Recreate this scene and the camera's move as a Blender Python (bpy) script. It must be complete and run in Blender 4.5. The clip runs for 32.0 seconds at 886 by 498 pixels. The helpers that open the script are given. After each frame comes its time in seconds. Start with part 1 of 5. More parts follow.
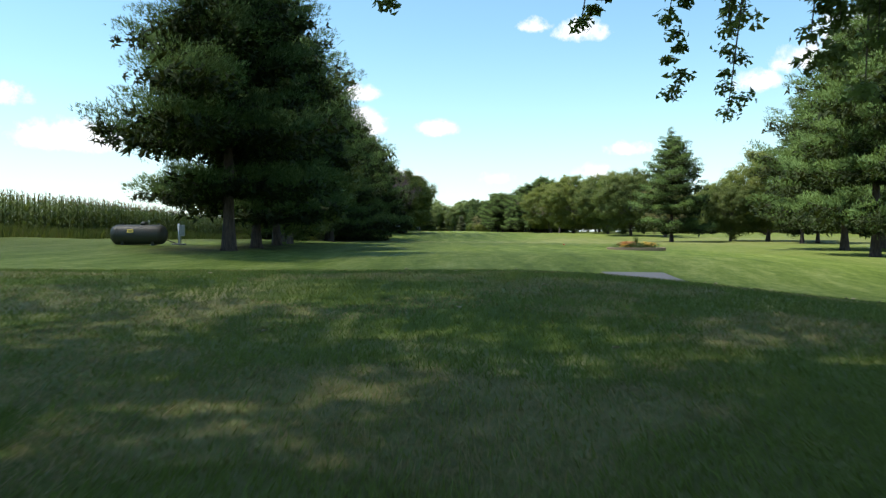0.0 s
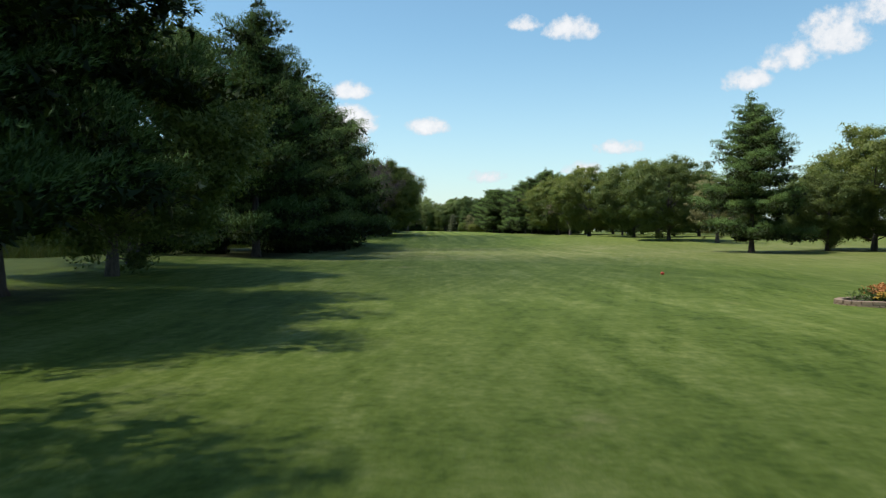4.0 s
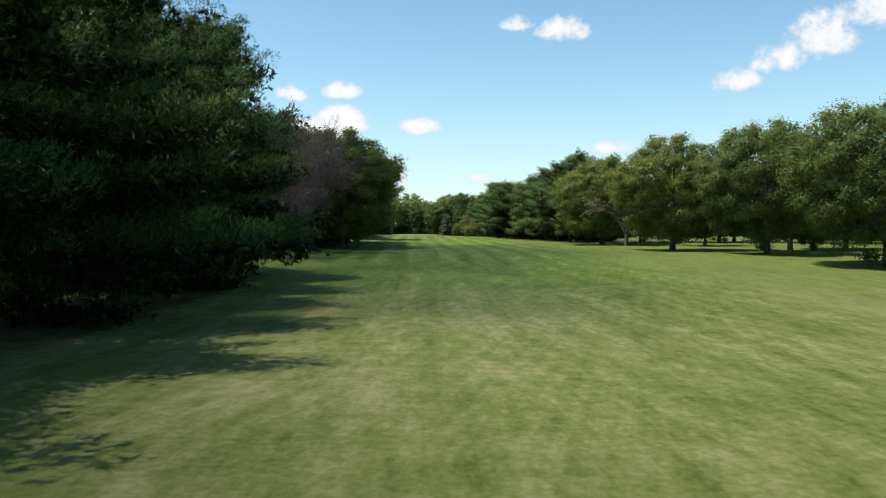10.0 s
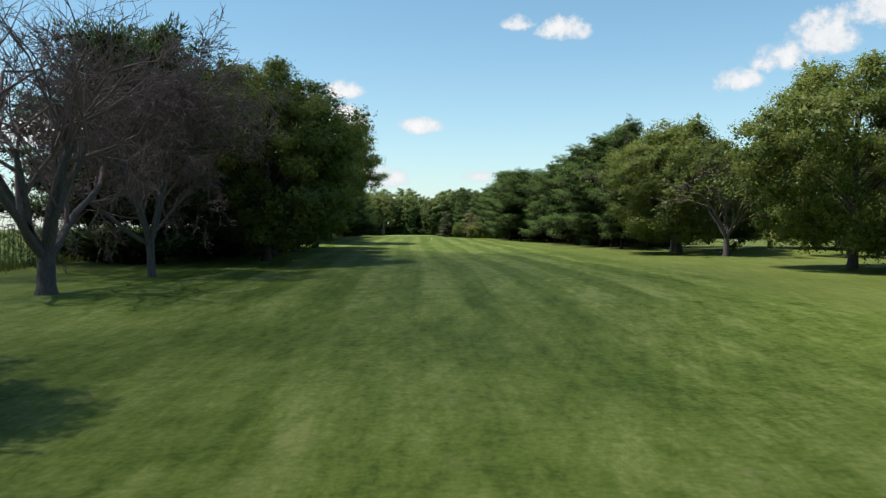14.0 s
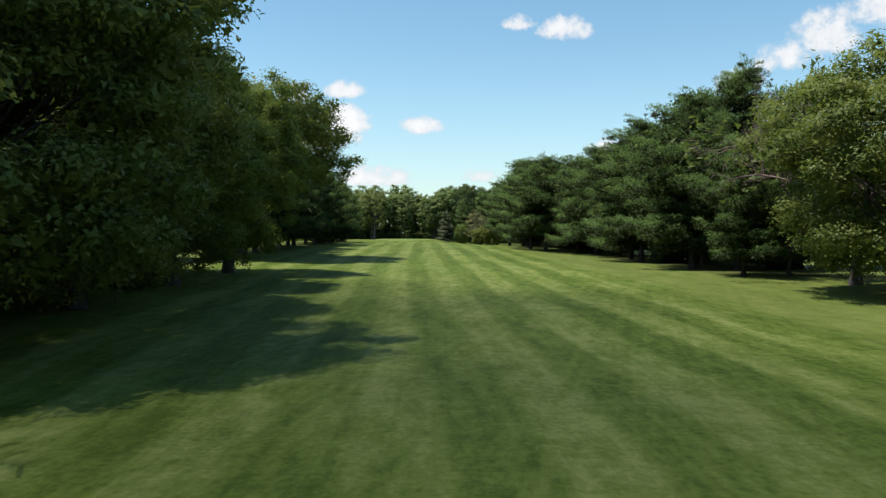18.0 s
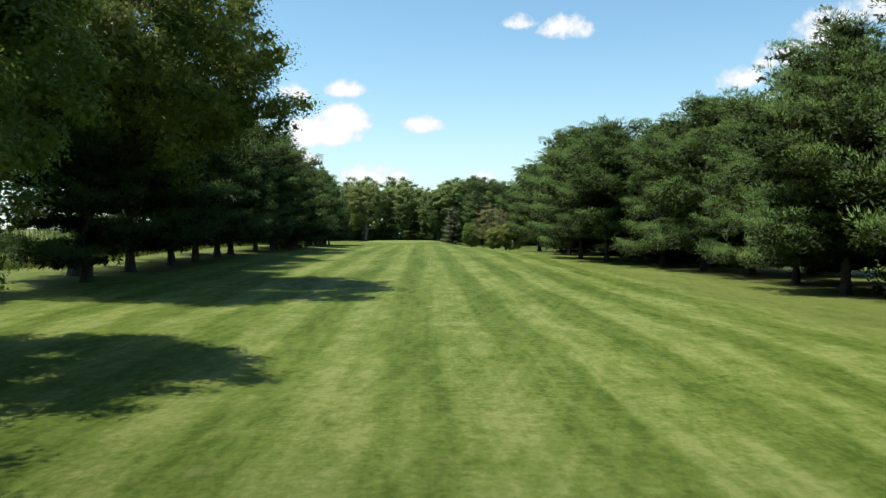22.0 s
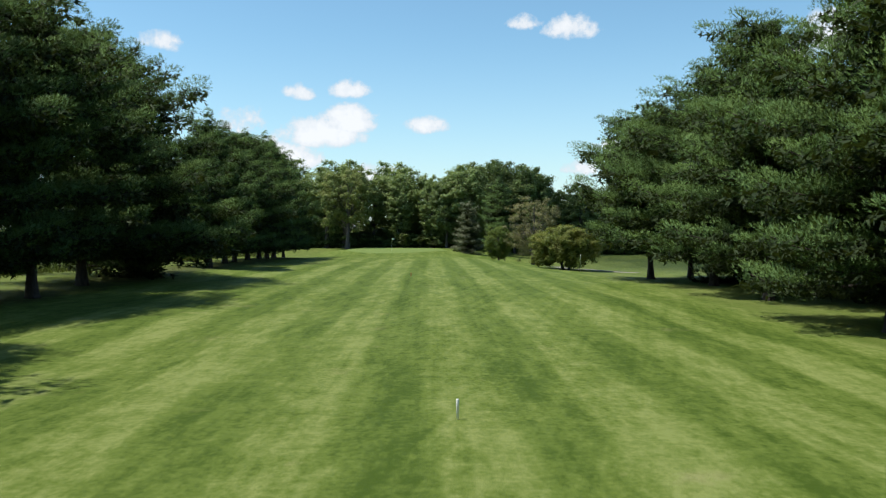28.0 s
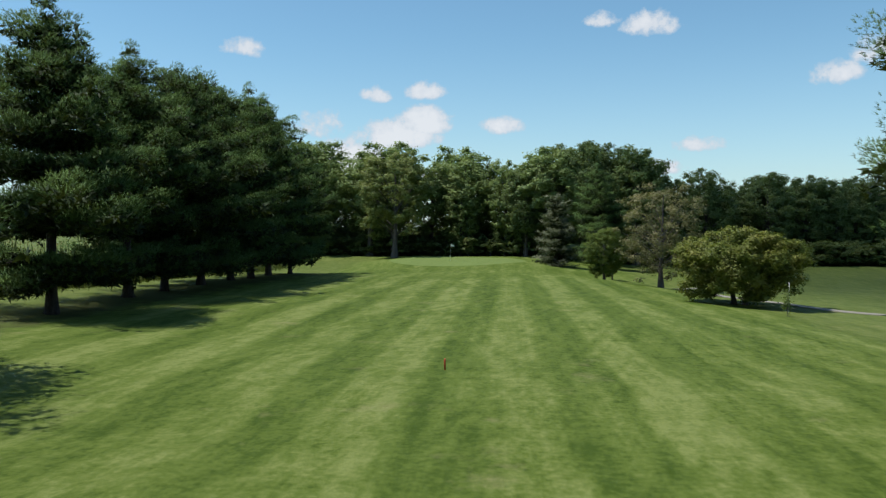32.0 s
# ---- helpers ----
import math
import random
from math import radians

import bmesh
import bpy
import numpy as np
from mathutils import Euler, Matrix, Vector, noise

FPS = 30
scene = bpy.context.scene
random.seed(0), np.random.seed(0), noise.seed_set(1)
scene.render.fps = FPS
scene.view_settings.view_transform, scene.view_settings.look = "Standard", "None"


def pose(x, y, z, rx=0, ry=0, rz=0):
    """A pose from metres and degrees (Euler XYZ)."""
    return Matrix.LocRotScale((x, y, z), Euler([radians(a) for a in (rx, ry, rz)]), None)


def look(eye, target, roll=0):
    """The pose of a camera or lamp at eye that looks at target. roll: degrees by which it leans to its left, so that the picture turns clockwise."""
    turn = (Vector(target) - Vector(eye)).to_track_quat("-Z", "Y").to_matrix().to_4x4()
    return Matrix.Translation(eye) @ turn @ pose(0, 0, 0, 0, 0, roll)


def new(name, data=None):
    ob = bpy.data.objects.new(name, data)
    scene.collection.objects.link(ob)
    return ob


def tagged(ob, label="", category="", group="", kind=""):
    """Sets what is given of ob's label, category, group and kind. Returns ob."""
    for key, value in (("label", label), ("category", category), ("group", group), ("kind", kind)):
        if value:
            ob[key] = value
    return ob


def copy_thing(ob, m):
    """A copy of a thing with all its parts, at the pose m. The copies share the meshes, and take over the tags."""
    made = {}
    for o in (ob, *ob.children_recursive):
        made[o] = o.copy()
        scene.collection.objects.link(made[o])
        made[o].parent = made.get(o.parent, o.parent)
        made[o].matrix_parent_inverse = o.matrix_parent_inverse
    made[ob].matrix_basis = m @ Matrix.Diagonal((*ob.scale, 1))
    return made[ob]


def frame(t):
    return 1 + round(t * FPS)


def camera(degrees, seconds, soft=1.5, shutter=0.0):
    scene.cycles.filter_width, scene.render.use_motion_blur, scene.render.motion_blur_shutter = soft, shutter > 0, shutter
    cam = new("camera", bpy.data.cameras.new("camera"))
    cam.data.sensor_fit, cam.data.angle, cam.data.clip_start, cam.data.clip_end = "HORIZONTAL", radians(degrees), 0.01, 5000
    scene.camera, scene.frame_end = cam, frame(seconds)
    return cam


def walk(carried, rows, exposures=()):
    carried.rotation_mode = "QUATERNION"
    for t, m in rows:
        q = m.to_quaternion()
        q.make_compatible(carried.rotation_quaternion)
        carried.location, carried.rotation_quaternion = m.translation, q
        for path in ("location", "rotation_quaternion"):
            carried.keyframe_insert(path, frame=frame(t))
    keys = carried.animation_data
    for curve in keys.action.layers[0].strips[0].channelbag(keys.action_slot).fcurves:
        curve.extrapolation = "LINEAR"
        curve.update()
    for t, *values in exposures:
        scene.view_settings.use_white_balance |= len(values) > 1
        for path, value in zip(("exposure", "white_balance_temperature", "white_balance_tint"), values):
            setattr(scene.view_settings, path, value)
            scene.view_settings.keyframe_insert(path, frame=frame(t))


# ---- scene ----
cam = camera(61.2, 32.0, soft=1.25, shutter=0.16)
# seconds, x, y, z, turn to the left, tilt up
ROWS = [
    (0.0, -0.00, 0.00, 2.00, 0.01, -1.35),
    (0.5, 0.00, 2.71, 2.21, -0.11, -1.36),
    (1.0, 0.00, 5.78, 2.31, -0.20, -1.40),
    (1.5, 0.01, 9.50, 2.36, -0.29, -1.43),
    (2.0, 0.01, 13.65, 2.41, -0.37, -1.45),
    (2.5, 0.02, 18.13, 2.42, -0.42, -1.47),
    (3.0, 0.06, 22.68, 2.41, -0.48, -1.48),
    (3.5, 0.14, 27.53, 2.55, -0.57, -1.48),
    (4.5, 0.34, 37.63, 3.20, -0.82, -1.47),
    (5.5, 0.55, 47.79, 3.75, -0.87, -1.46),
    (7.0, 0.84, 63.18, 3.75, -1.00, -1.46),
    (8.5, 1.04, 79.02, 3.86, -1.15, -1.47),
    (10.0, 1.37, 95.28, 4.05, -1.34, -1.48),
    (11.5, 2.13, 111.31, 4.28, -1.45, -1.50),
    (13.0, 2.95, 127.97, 4.20, -1.44, -1.51),
    (14.5, 3.33, 144.33, 4.25, -1.19, -1.51),
    (16.5, 4.21, 164.31, 5.11, -1.43, -1.52),
    (18.0, 4.33, 179.87, 5.29, -1.18, -1.54),
    (19.5, 4.22, 194.97, 5.37, -1.17, -1.58),
    (21.0, 4.08, 210.44, 5.40, -1.21, -1.59),
    (22.5, 3.98, 226.37, 5.43, -1.03, -1.60),
    (24.0, 3.81, 241.89, 5.54, -0.98, -1.58),
    (25.5, 3.67, 257.32, 5.57, -0.90, -1.57),
    (27.5, 3.71, 277.02, 5.87, -0.82, -1.58),
    (29.0, 3.80, 291.39, 5.96, -0.71, -1.56),
    (30.5, 3.75, 306.10, 6.08, -0.74, -1.53),
    (31.0, 3.78, 310.73, 6.07, -0.78, -1.53),
    (31.5, 3.83, 315.27, 6.14, 0.91, -1.53),
    (32.0, 3.83, 319.97, 6.18, 4.96, -1.53),
]
walk(cam, [(t, pose(x, y, z, 90 + pitch, 0, yaw)) for t, x, y, z, yaw, pitch in ROWS],
     [(0, 0.42, 6500, 10), (3, -0.05, 6500, 10), (6, -0.08, 6550, 10), (9, 0.08, 6650, 10), (13, -0.06, 6650, 10), (19, 0.0, 6550, 10), (23, 0.12, 6550, 10), (28, -0.05, 6350, 9), (32, -0.33, 6200, 9)])

# ---------------------------------------------------------------- sky and sun
SUN_EL, SUN_AZ = 66.0, 267.0   # degrees; azimuth clockwise from +y: the sun stands to the left of the way
sun_dir = Vector((math.sin(radians(SUN_AZ)) * math.cos(radians(SUN_EL)), math.cos(radians(SUN_AZ)) * math.cos(radians(SUN_EL)), math.sin(radians(SUN_EL))))
sun = new("sun", bpy.data.lights.new("sun", "SUN"))
sun.data.energy, sun.data.angle, sun.data.color = 5.7, radians(0.53), (1.0, 0.955, 0.88)
sun.matrix_world = look((0, 0, 200), Vector((0, 0, 200)) - sun_dir)


def nodes_of(tree):
    """Short ways to add and link nodes of one node tree."""
    def add(kind, **values):
        n = tree.nodes.new(kind)
        for key, value in values.items():
            if key in n.inputs:
                n.inputs[key].default_value = value
        return n

    def link(a, b, out=0, into=0):
        tree.links.new(a.outputs[out], b.inputs[into])
    return add, link


def math_node(tree, op, a, b=None, c=None, clamp=False):
    n = tree.nodes.new("ShaderNodeMath")
    n.operation, n.use_clamp = op, clamp
    for i, v in enumerate((a, b, c)):
        if v is None:
            continue
        if isinstance(v, (int, float)):
            n.inputs[i].default_value = v
        else:
            tree.links.new(v, n.inputs[i])
    return n.outputs[0]


def mix_rgb(tree, fac, a, b, blend="MIX"):
    n = tree.nodes.new("ShaderNodeMix")
    n.data_type, n.blend_type = "RGBA", blend
    for i, v in ((0, fac), (6, a), (7, b)):
        if isinstance(v, (int, float)):
            n.inputs[i].default_value = v
        elif isinstance(v, tuple):
            n.inputs[i].default_value = (*v, 1)
        else:
            tree.links.new(v, n.inputs[i])
    return n.outputs[2]


# clouds of the sky: bearing and elevation of their middles, half width, half height, weight (degrees)
CLOUDS = [
    (-0.6, 7.6, 1.9, 0.85, 1.0), (6.9, 15.1, 1.6, 0.95, 1.0), (10.4, 14.5, 2.3, 1.15, 1.0), (9.4, 17.3, 1.8, 0.8, 0.9), (14.4, 17.4, 3.4, 0.7, 0.8),
    (-10.2, 10.0, 1.25, 0.8, 1.0), (-6.2, 10.3, 1.55, 0.95, 1.05), (-8.6, 6.8, 3.6, 1.5, 1.7), (-6.4, 7.9, 2.2, 1.5, 1.7), (-12.0, 5.2, 3.8, 1.9, 1.5), (-14.5, 7.6, 2.4, 1.6, 1.0),
    (-3.7, 3.8, 3.2, 1.3, 1.35), (4.1, 3.9, 1.9, 0.75, 0.9), (14.0, 6.0, 1.9, 0.7, 0.9), (11.5, 4.4, 1.7, 0.7, 0.85),
    (28.0, 12.8, 2.6, 2.0, 1.1), (25.6, 11.6, 2.4, 1.6, 1.1), (22.6, 10.2, 1.9, 1.1, 1.0), (31.5, 14.0, 3.2, 1.8, 1.0), (-19.7, 13.0, 2.0, 0.9, 0.85), (-26.0, 6.2, 4.4, 1.6, 1.4), (-30.5, 8.8, 2.2, 1.1, 1.1),
]
# the same fair-weather clouds go on all round
cloud_rng = random.Random(12)
CLOUDS += [(38 + 284 * (k + cloud_rng.random()) / 16 - 360 * (k > 8), cloud_rng.uniform(4, 18), cloud_rng.uniform(2, 5), cloud_rng.uniform(0.8, 2.0), 1.0) for k in range(16)]


def make_world():
    world = bpy.data.worlds.new("sky")
    scene.world = world
    world.use_nodes = True
    tree = world.node_tree
    tree.nodes.clear()
    add, link = nodes_of(tree)
    sky = add("ShaderNodeTexSky")
    sky.sky_type, sky.sun_disc = "NISHITA", False
    sky.sun_elevation, sky.sun_rotation = radians(SUN_EL), radians(SUN_AZ)
    sky.altitude, sky.air_density, sky.dust_density, sky.ozone_density = 200, 1.0, 0.4, 1.0
    way = add("ShaderNodeTexCoord")
    parts = add("ShaderNodeSeparateXYZ")
    link(way, parts)
    x, y, z = parts.outputs
    flat = math_node(tree, "SQRT", math_node(tree, "ADD", math_node(tree, "MULTIPLY", x, x), math_node(tree, "MULTIPLY", y, y)))
    bearing = math_node(tree, "MULTIPLY", math_node(tree, "ARCTAN2", x, y), 57.2958)
    height = math_node(tree, "MULTIPLY", math_node(tree, "ARCTAN2", z, flat), 57.2958)
    wob = add("ShaderNodeTexNoise", Scale=26.0, Detail=7.0, Roughness=0.62)
    link(way, wob)
    big = add("ShaderNodeTexNoise", Scale=9.0, Detail=3.0, Roughness=0.5)
    link(way, big)
    sheet = None
    for b, e, w, h, k in CLOUDS:
        dx = math_node(tree, "DIVIDE", math_node(tree, "SUBTRACT", bearing, b), w)
        dy = math_node(tree, "DIVIDE", math_node(tree, "SUBTRACT", height, e), h)
        dy = math_node(tree, "MAXIMUM", dy, math_node(tree, "MULTIPLY", dy, -1.7))   # flatter undersides
        d = math_node(tree, "ADD", math_node(tree, "MULTIPLY", dx, dx), math_node(tree, "MULTIPLY", dy, dy))
        blob = math_node(tree, "MULTIPLY", math_node(tree, "SUBTRACT", 1.0, d), k)
        sheet = blob if sheet is None else math_node(tree, "MAXIMUM", sheet, blob)
    sheet = math_node(tree, "MAXIMUM", sheet, -1.5)
    ragged = math_node(tree, "ADD", sheet, math_node(tree, "MULTIPLY", math_node(tree, "SUBTRACT", wob.outputs[0], 0.5), 3.2))
    puff = add("ShaderNodeTexNoise", Scale=75.0, Detail=6.0, Roughness=0.6)
    link(way, puff)
    ragged = math_node(tree, "ADD", ragged, math_node(tree, "MULTIPLY", math_node(tree, "SUBTRACT", puff.outputs[0], 0.5), 1.8))
    ragged = math_node(tree, "ADD", ragged, math_node(tree, "MULTIPLY", math_node(tree, "SUBTRACT", big.outputs[0], 0.5), 1.2))
    cover = math_node(tree, "MULTIPLY", math_node(tree, "SUBTRACT", ragged, 0.05), 1.2, clamp=True)
    shade = math_node(tree, "MULTIPLY", math_node(tree, "SUBTRACT", ragged, 0.1), 0.7, clamp=True)
    white = mix_rgb(tree, shade, (6.5, 7.1, 7.8), (9.3, 9.3, 9.4))
    # pale haze towards the horizon
    haze = math_node(tree, "POWER", math_node(tree, "SUBTRACT", 1.0, math_node(tree, "DIVIDE", math_node(tree, "ABSOLUTE", height), 16.0), clamp=True), 2.0)
    # hazy and bright low down, a deeper blue overhead
    high = math_node(tree, "MULTIPLY", math_node(tree, "SUBTRACT", height, 28.0), 1 / 30.0, clamp=True)
    clear = mix_rgb(tree, 1.0, sky.outputs[0], mix_rgb(tree, high, (1.27, 1.59, 1.53), (0.74, 0.85, 0.96)), "MULTIPLY")
    base = mix_rgb(tree, math_node(tree, "MULTIPLY", haze, 0.55), clear, (6.5, 6.9, 7.9))
    full = mix_rgb(tree, math_node(tree, "MULTIPLY", cover, 0.93), base, white)
    back = add("ShaderNodeBackground", Strength=0.110)
    tree.links.new(full, back.inputs[0])
    out = add("ShaderNodeOutputWorld")
    link(back, out)


make_world()


# ---------------------------------------------------------------- the lie of the land
MID_Y = [-40, -5, 4, 9, 12, 15, 18, 36, 60, 95, 115, 135, 150, 178, 230, 260, 300, 345, 370, 390, 404, 412, 421, 430, 440, 470]
MID_Z = [1.0, 1.2, 1.33, 1.46, 1.36, 1.06, 0.88, 0.92, 0.8, 0.6, 0.32, 0.0, 0.12, 1.05, 1.45, 1.7, 2.0, 1.95, 1.75, 1.5, 1.32, 1.58, 1.98, 2.0, 1.75, 1.4]
LEFT_Y, LEFT_Z = [-40, 40, 90, 140, 180, 260, 330, 400, 470], [0.6, 0.8, 0.4, 0.5, 0.3, 0.7, 0.75, 0.2, 0.0]
RIGHT_Y, RIGHT_Z = [-40, 20, 60, 110, 150, 190, 240, 290, 340, 375, 400, 470], [-0.5, -0.6, -0.4, 0.0, 0.85, 0.15, 0.1, -0.5, -0.4, -1.2, -1.55, -1.3]


def smooth(a, b, x):
    u = np.clip((np.asarray(x, float) - a) / (b - a), 0, 1)
    return u * u * (3 - 2 * u)


def spline(y, ys, zs):
    """A smooth curve through the heights zs at ys."""
    ys, zs, y = np.asarray(ys, float), np.asarray(zs, float), np.asarray(y, float)
    m = np.gradient(zs, ys)
    i = np.clip(np.searchsorted(ys, y) - 1, 0, len(ys) - 2)
    h = ys[i + 1] - ys[i]
    t = np.clip((y - ys[i]) / h, 0, 1)
    return (zs[i] * (1 + 2 * t) * (1 - t) ** 2 + m[i] * h * t * (1 - t) ** 2 + zs[i + 1] * t * t * (3 - 2 * t) - m[i + 1] * h * t * t * (1 - t))


def land(x, y):
    """The ground's height."""
    x, y = np.asarray(x, float), np.asarray(y, float)
    mid = spline(y, MID_Y, MID_Z)
    # the raised green is round and keeps to the middle
    green = smooth(396, 414, y) * (1 - smooth(430, 444, y))
    level = mid - green * 0.62 * smooth(6.5, 15, np.abs(x + 3))
    left = spline(y, LEFT_Y, LEFT_Z) * smooth(-5, -28, x)
    right = spline(y, RIGHT_Y, RIGHT_Z) * smooth(7, 26, x)
    tee = -0.58 * smooth(0.8, 8.5, x) * (1 - smooth(24, 36, y)) * smooth(2, 8, y)
    roll = 0.06 * np.sin(x * 0.31 + 1.0) * np.sin(y * 0.17) + 0.05 * np.sin(y * 0.41 + x * 0.13)
    far = 1 - 0.75 * smooth(60, 200, np.abs(x))
    return level + (left + right) * far + tee + roll * smooth(8, 30, np.abs(y - 5))


def ground_z(x, y):
    return float(land(x, y))


# ---------------------------------------------------------------- materials
def material(name):
    m = bpy.data.materials.new(name)
    m.use_nodes = True
    m.node_tree.nodes.clear()
    return m, m.node_tree


def finish(m, shader_socket, height=None, strength=0.3, distance=0.02, bsdf=None):
    tree = m.node_tree
    out = tree.nodes.new("ShaderNodeOutputMaterial")
    tree.links.new(shader_socket, out.inputs[0])
    if height is not None:
        bump = tree.nodes.new("ShaderNodeBump")
        bump.inputs["Strength"].default_value, bump.inputs["Distance"].default_value = strength, distance
        tree.links.new(height, bump.inputs["Height"])
        for b in bsdf:
            tree.links.new(bump.outputs[0], b.inputs["Normal"])
    return m


def ramp(tree, fac, stops):
    n = tree.nodes.new("ShaderNodeValToRGB")
    while len(n.color_ramp.elements) < len(stops):
        n.color_ramp.elements.new(0.5)
    for e, (p, c) in zip(n.color_ramp.elements, stops):
        e.position, e.color = p, (*c, 1)
    tree.links.new(fac, n.inputs[0])
    return n.outputs[0]


def noise_tex(tree, scale, detail=4.0, rough=0.55, coord="Object", stretch=None, turn=0.0):
    tc = tree.nodes.new("ShaderNodeTexCoord")
    n = tree.nodes.new("ShaderNodeTexNoise")
    n.inputs["Scale"].default_value, n.inputs["Detail"].default_value, n.inputs["Roughness"].default_value = scale, detail, rough
    if stretch:
        mp = tree.nodes.new("ShaderNodeMapping")
        mp.inputs["Scale"].default_value = stretch
        if turn:   # turned first, then drawn out
            mt = tree.nodes.new("ShaderNodeMapping")
            mt.inputs["Rotation"].default_value = (0, 0, radians(turn))
            tree.links.new(tc.outputs[coord], mt.inputs[0])
        tree.links.new(mt.outputs[0] if turn else tc.outputs[coord], mp.inputs[0])
        tree.links.new(mp.outputs[0], n.inputs[0])
    else:
        tree.links.new(tc.outputs[coord], n.inputs[0])
    return n.outputs[0]


def principled(tree, rough=0.6, **kw):
    p = tree.nodes.new("ShaderNodeBsdfPrincipled")
    p.inputs["Roughness"].default_value = rough
    for k, v in kw.items():
        p.inputs[k].default_value = v
    return p


def leaf_material(name, dark, light, tip=None, shine=0.35, gloss=0.45):
    """Leaves or needles: each varies a little, and light shines through them."""
    m, tree = material(name)
    geo = tree.nodes.new("ShaderNodeNewGeometry")
    info = tree.nodes.new("ShaderNodeObjectInfo")
    col = mix_rgb(tree, geo.outputs["Random Per Island"], dark, light)
    patch = noise_tex(tree, 0.55, 2.0)
    col = mix_rgb(tree, math_node(tree, "MULTIPLY", math_node(tree, "SUBTRACT", patch, 0.42), 3.2, clamp=True), col, tip or light)
    col = mix_rgb(tree, math_node(tree, "MULTIPLY", info.outputs["Random"], 0.35), col, mix_rgb(tree, 0.5, col, dark))
    p = principled(tree, 0.55)
    p.inputs["Specular IOR Level"].default_value = gloss * 0.6
    tree.links.new(col, p.inputs["Base Color"])
    tr = tree.nodes.new("ShaderNodeBsdfTranslucent")
    tree.links.new(mix_rgb(tree, 0.55, col, (0.20, 0.26, 0.03)), tr.inputs[0])
    mx = tree.nodes.new("ShaderNodeMixShader")
    mx.inputs[0].default_value = shine
    tree.links.new(p.outputs[0], mx.inputs[1])
    tree.links.new(tr.outputs[0], mx.inputs[2])
    return finish(m, mx.outputs[0])


def bark_material(name, dark, light, scale=5.0):
    m, tree = material(name)
    n = noise_tex(tree, scale, 6.0, 0.65, stretch=(2.2, 2.2, 0.45))
    n2 = noise_tex(tree, 0.9, 3.0)
    col = ramp(tree, n, [(0.32, dark), (0.62, light)])
    col = mix_rgb(tree, math_node(tree, "MULTIPLY", n2, 0.5), col, dark)
    p = principled(tree, 0.92)
    tree.links.new(col, p.inputs["Base Color"])
    return finish(m, p.outputs[0], n, 0.9, 0.04, [p])


def plain_material(name, a, b, scale=4.0, rough=0.7, metal=0.0, bump=0.25, dist=0.01):
    m, tree = material(name)
    n = noise_tex(tree, scale, 6.0, 0.6)
    big = noise_tex(tree, scale * 0.13, 3.0)
    col = mix_rgb(tree, math_node(tree, "MULTIPLY", n, 1.1, clamp=True), a, b)
    col = mix_rgb(tree, math_node(tree, "MULTIPLY", big, 0.5), col, mix_rgb(tree, 0.6, col, a))
    p = principled(tree, rough, Metallic=metal)
    tree.links.new(col, p.inputs["Base Color"])
    return finish(m, p.outputs[0], n, bump, dist, [p])


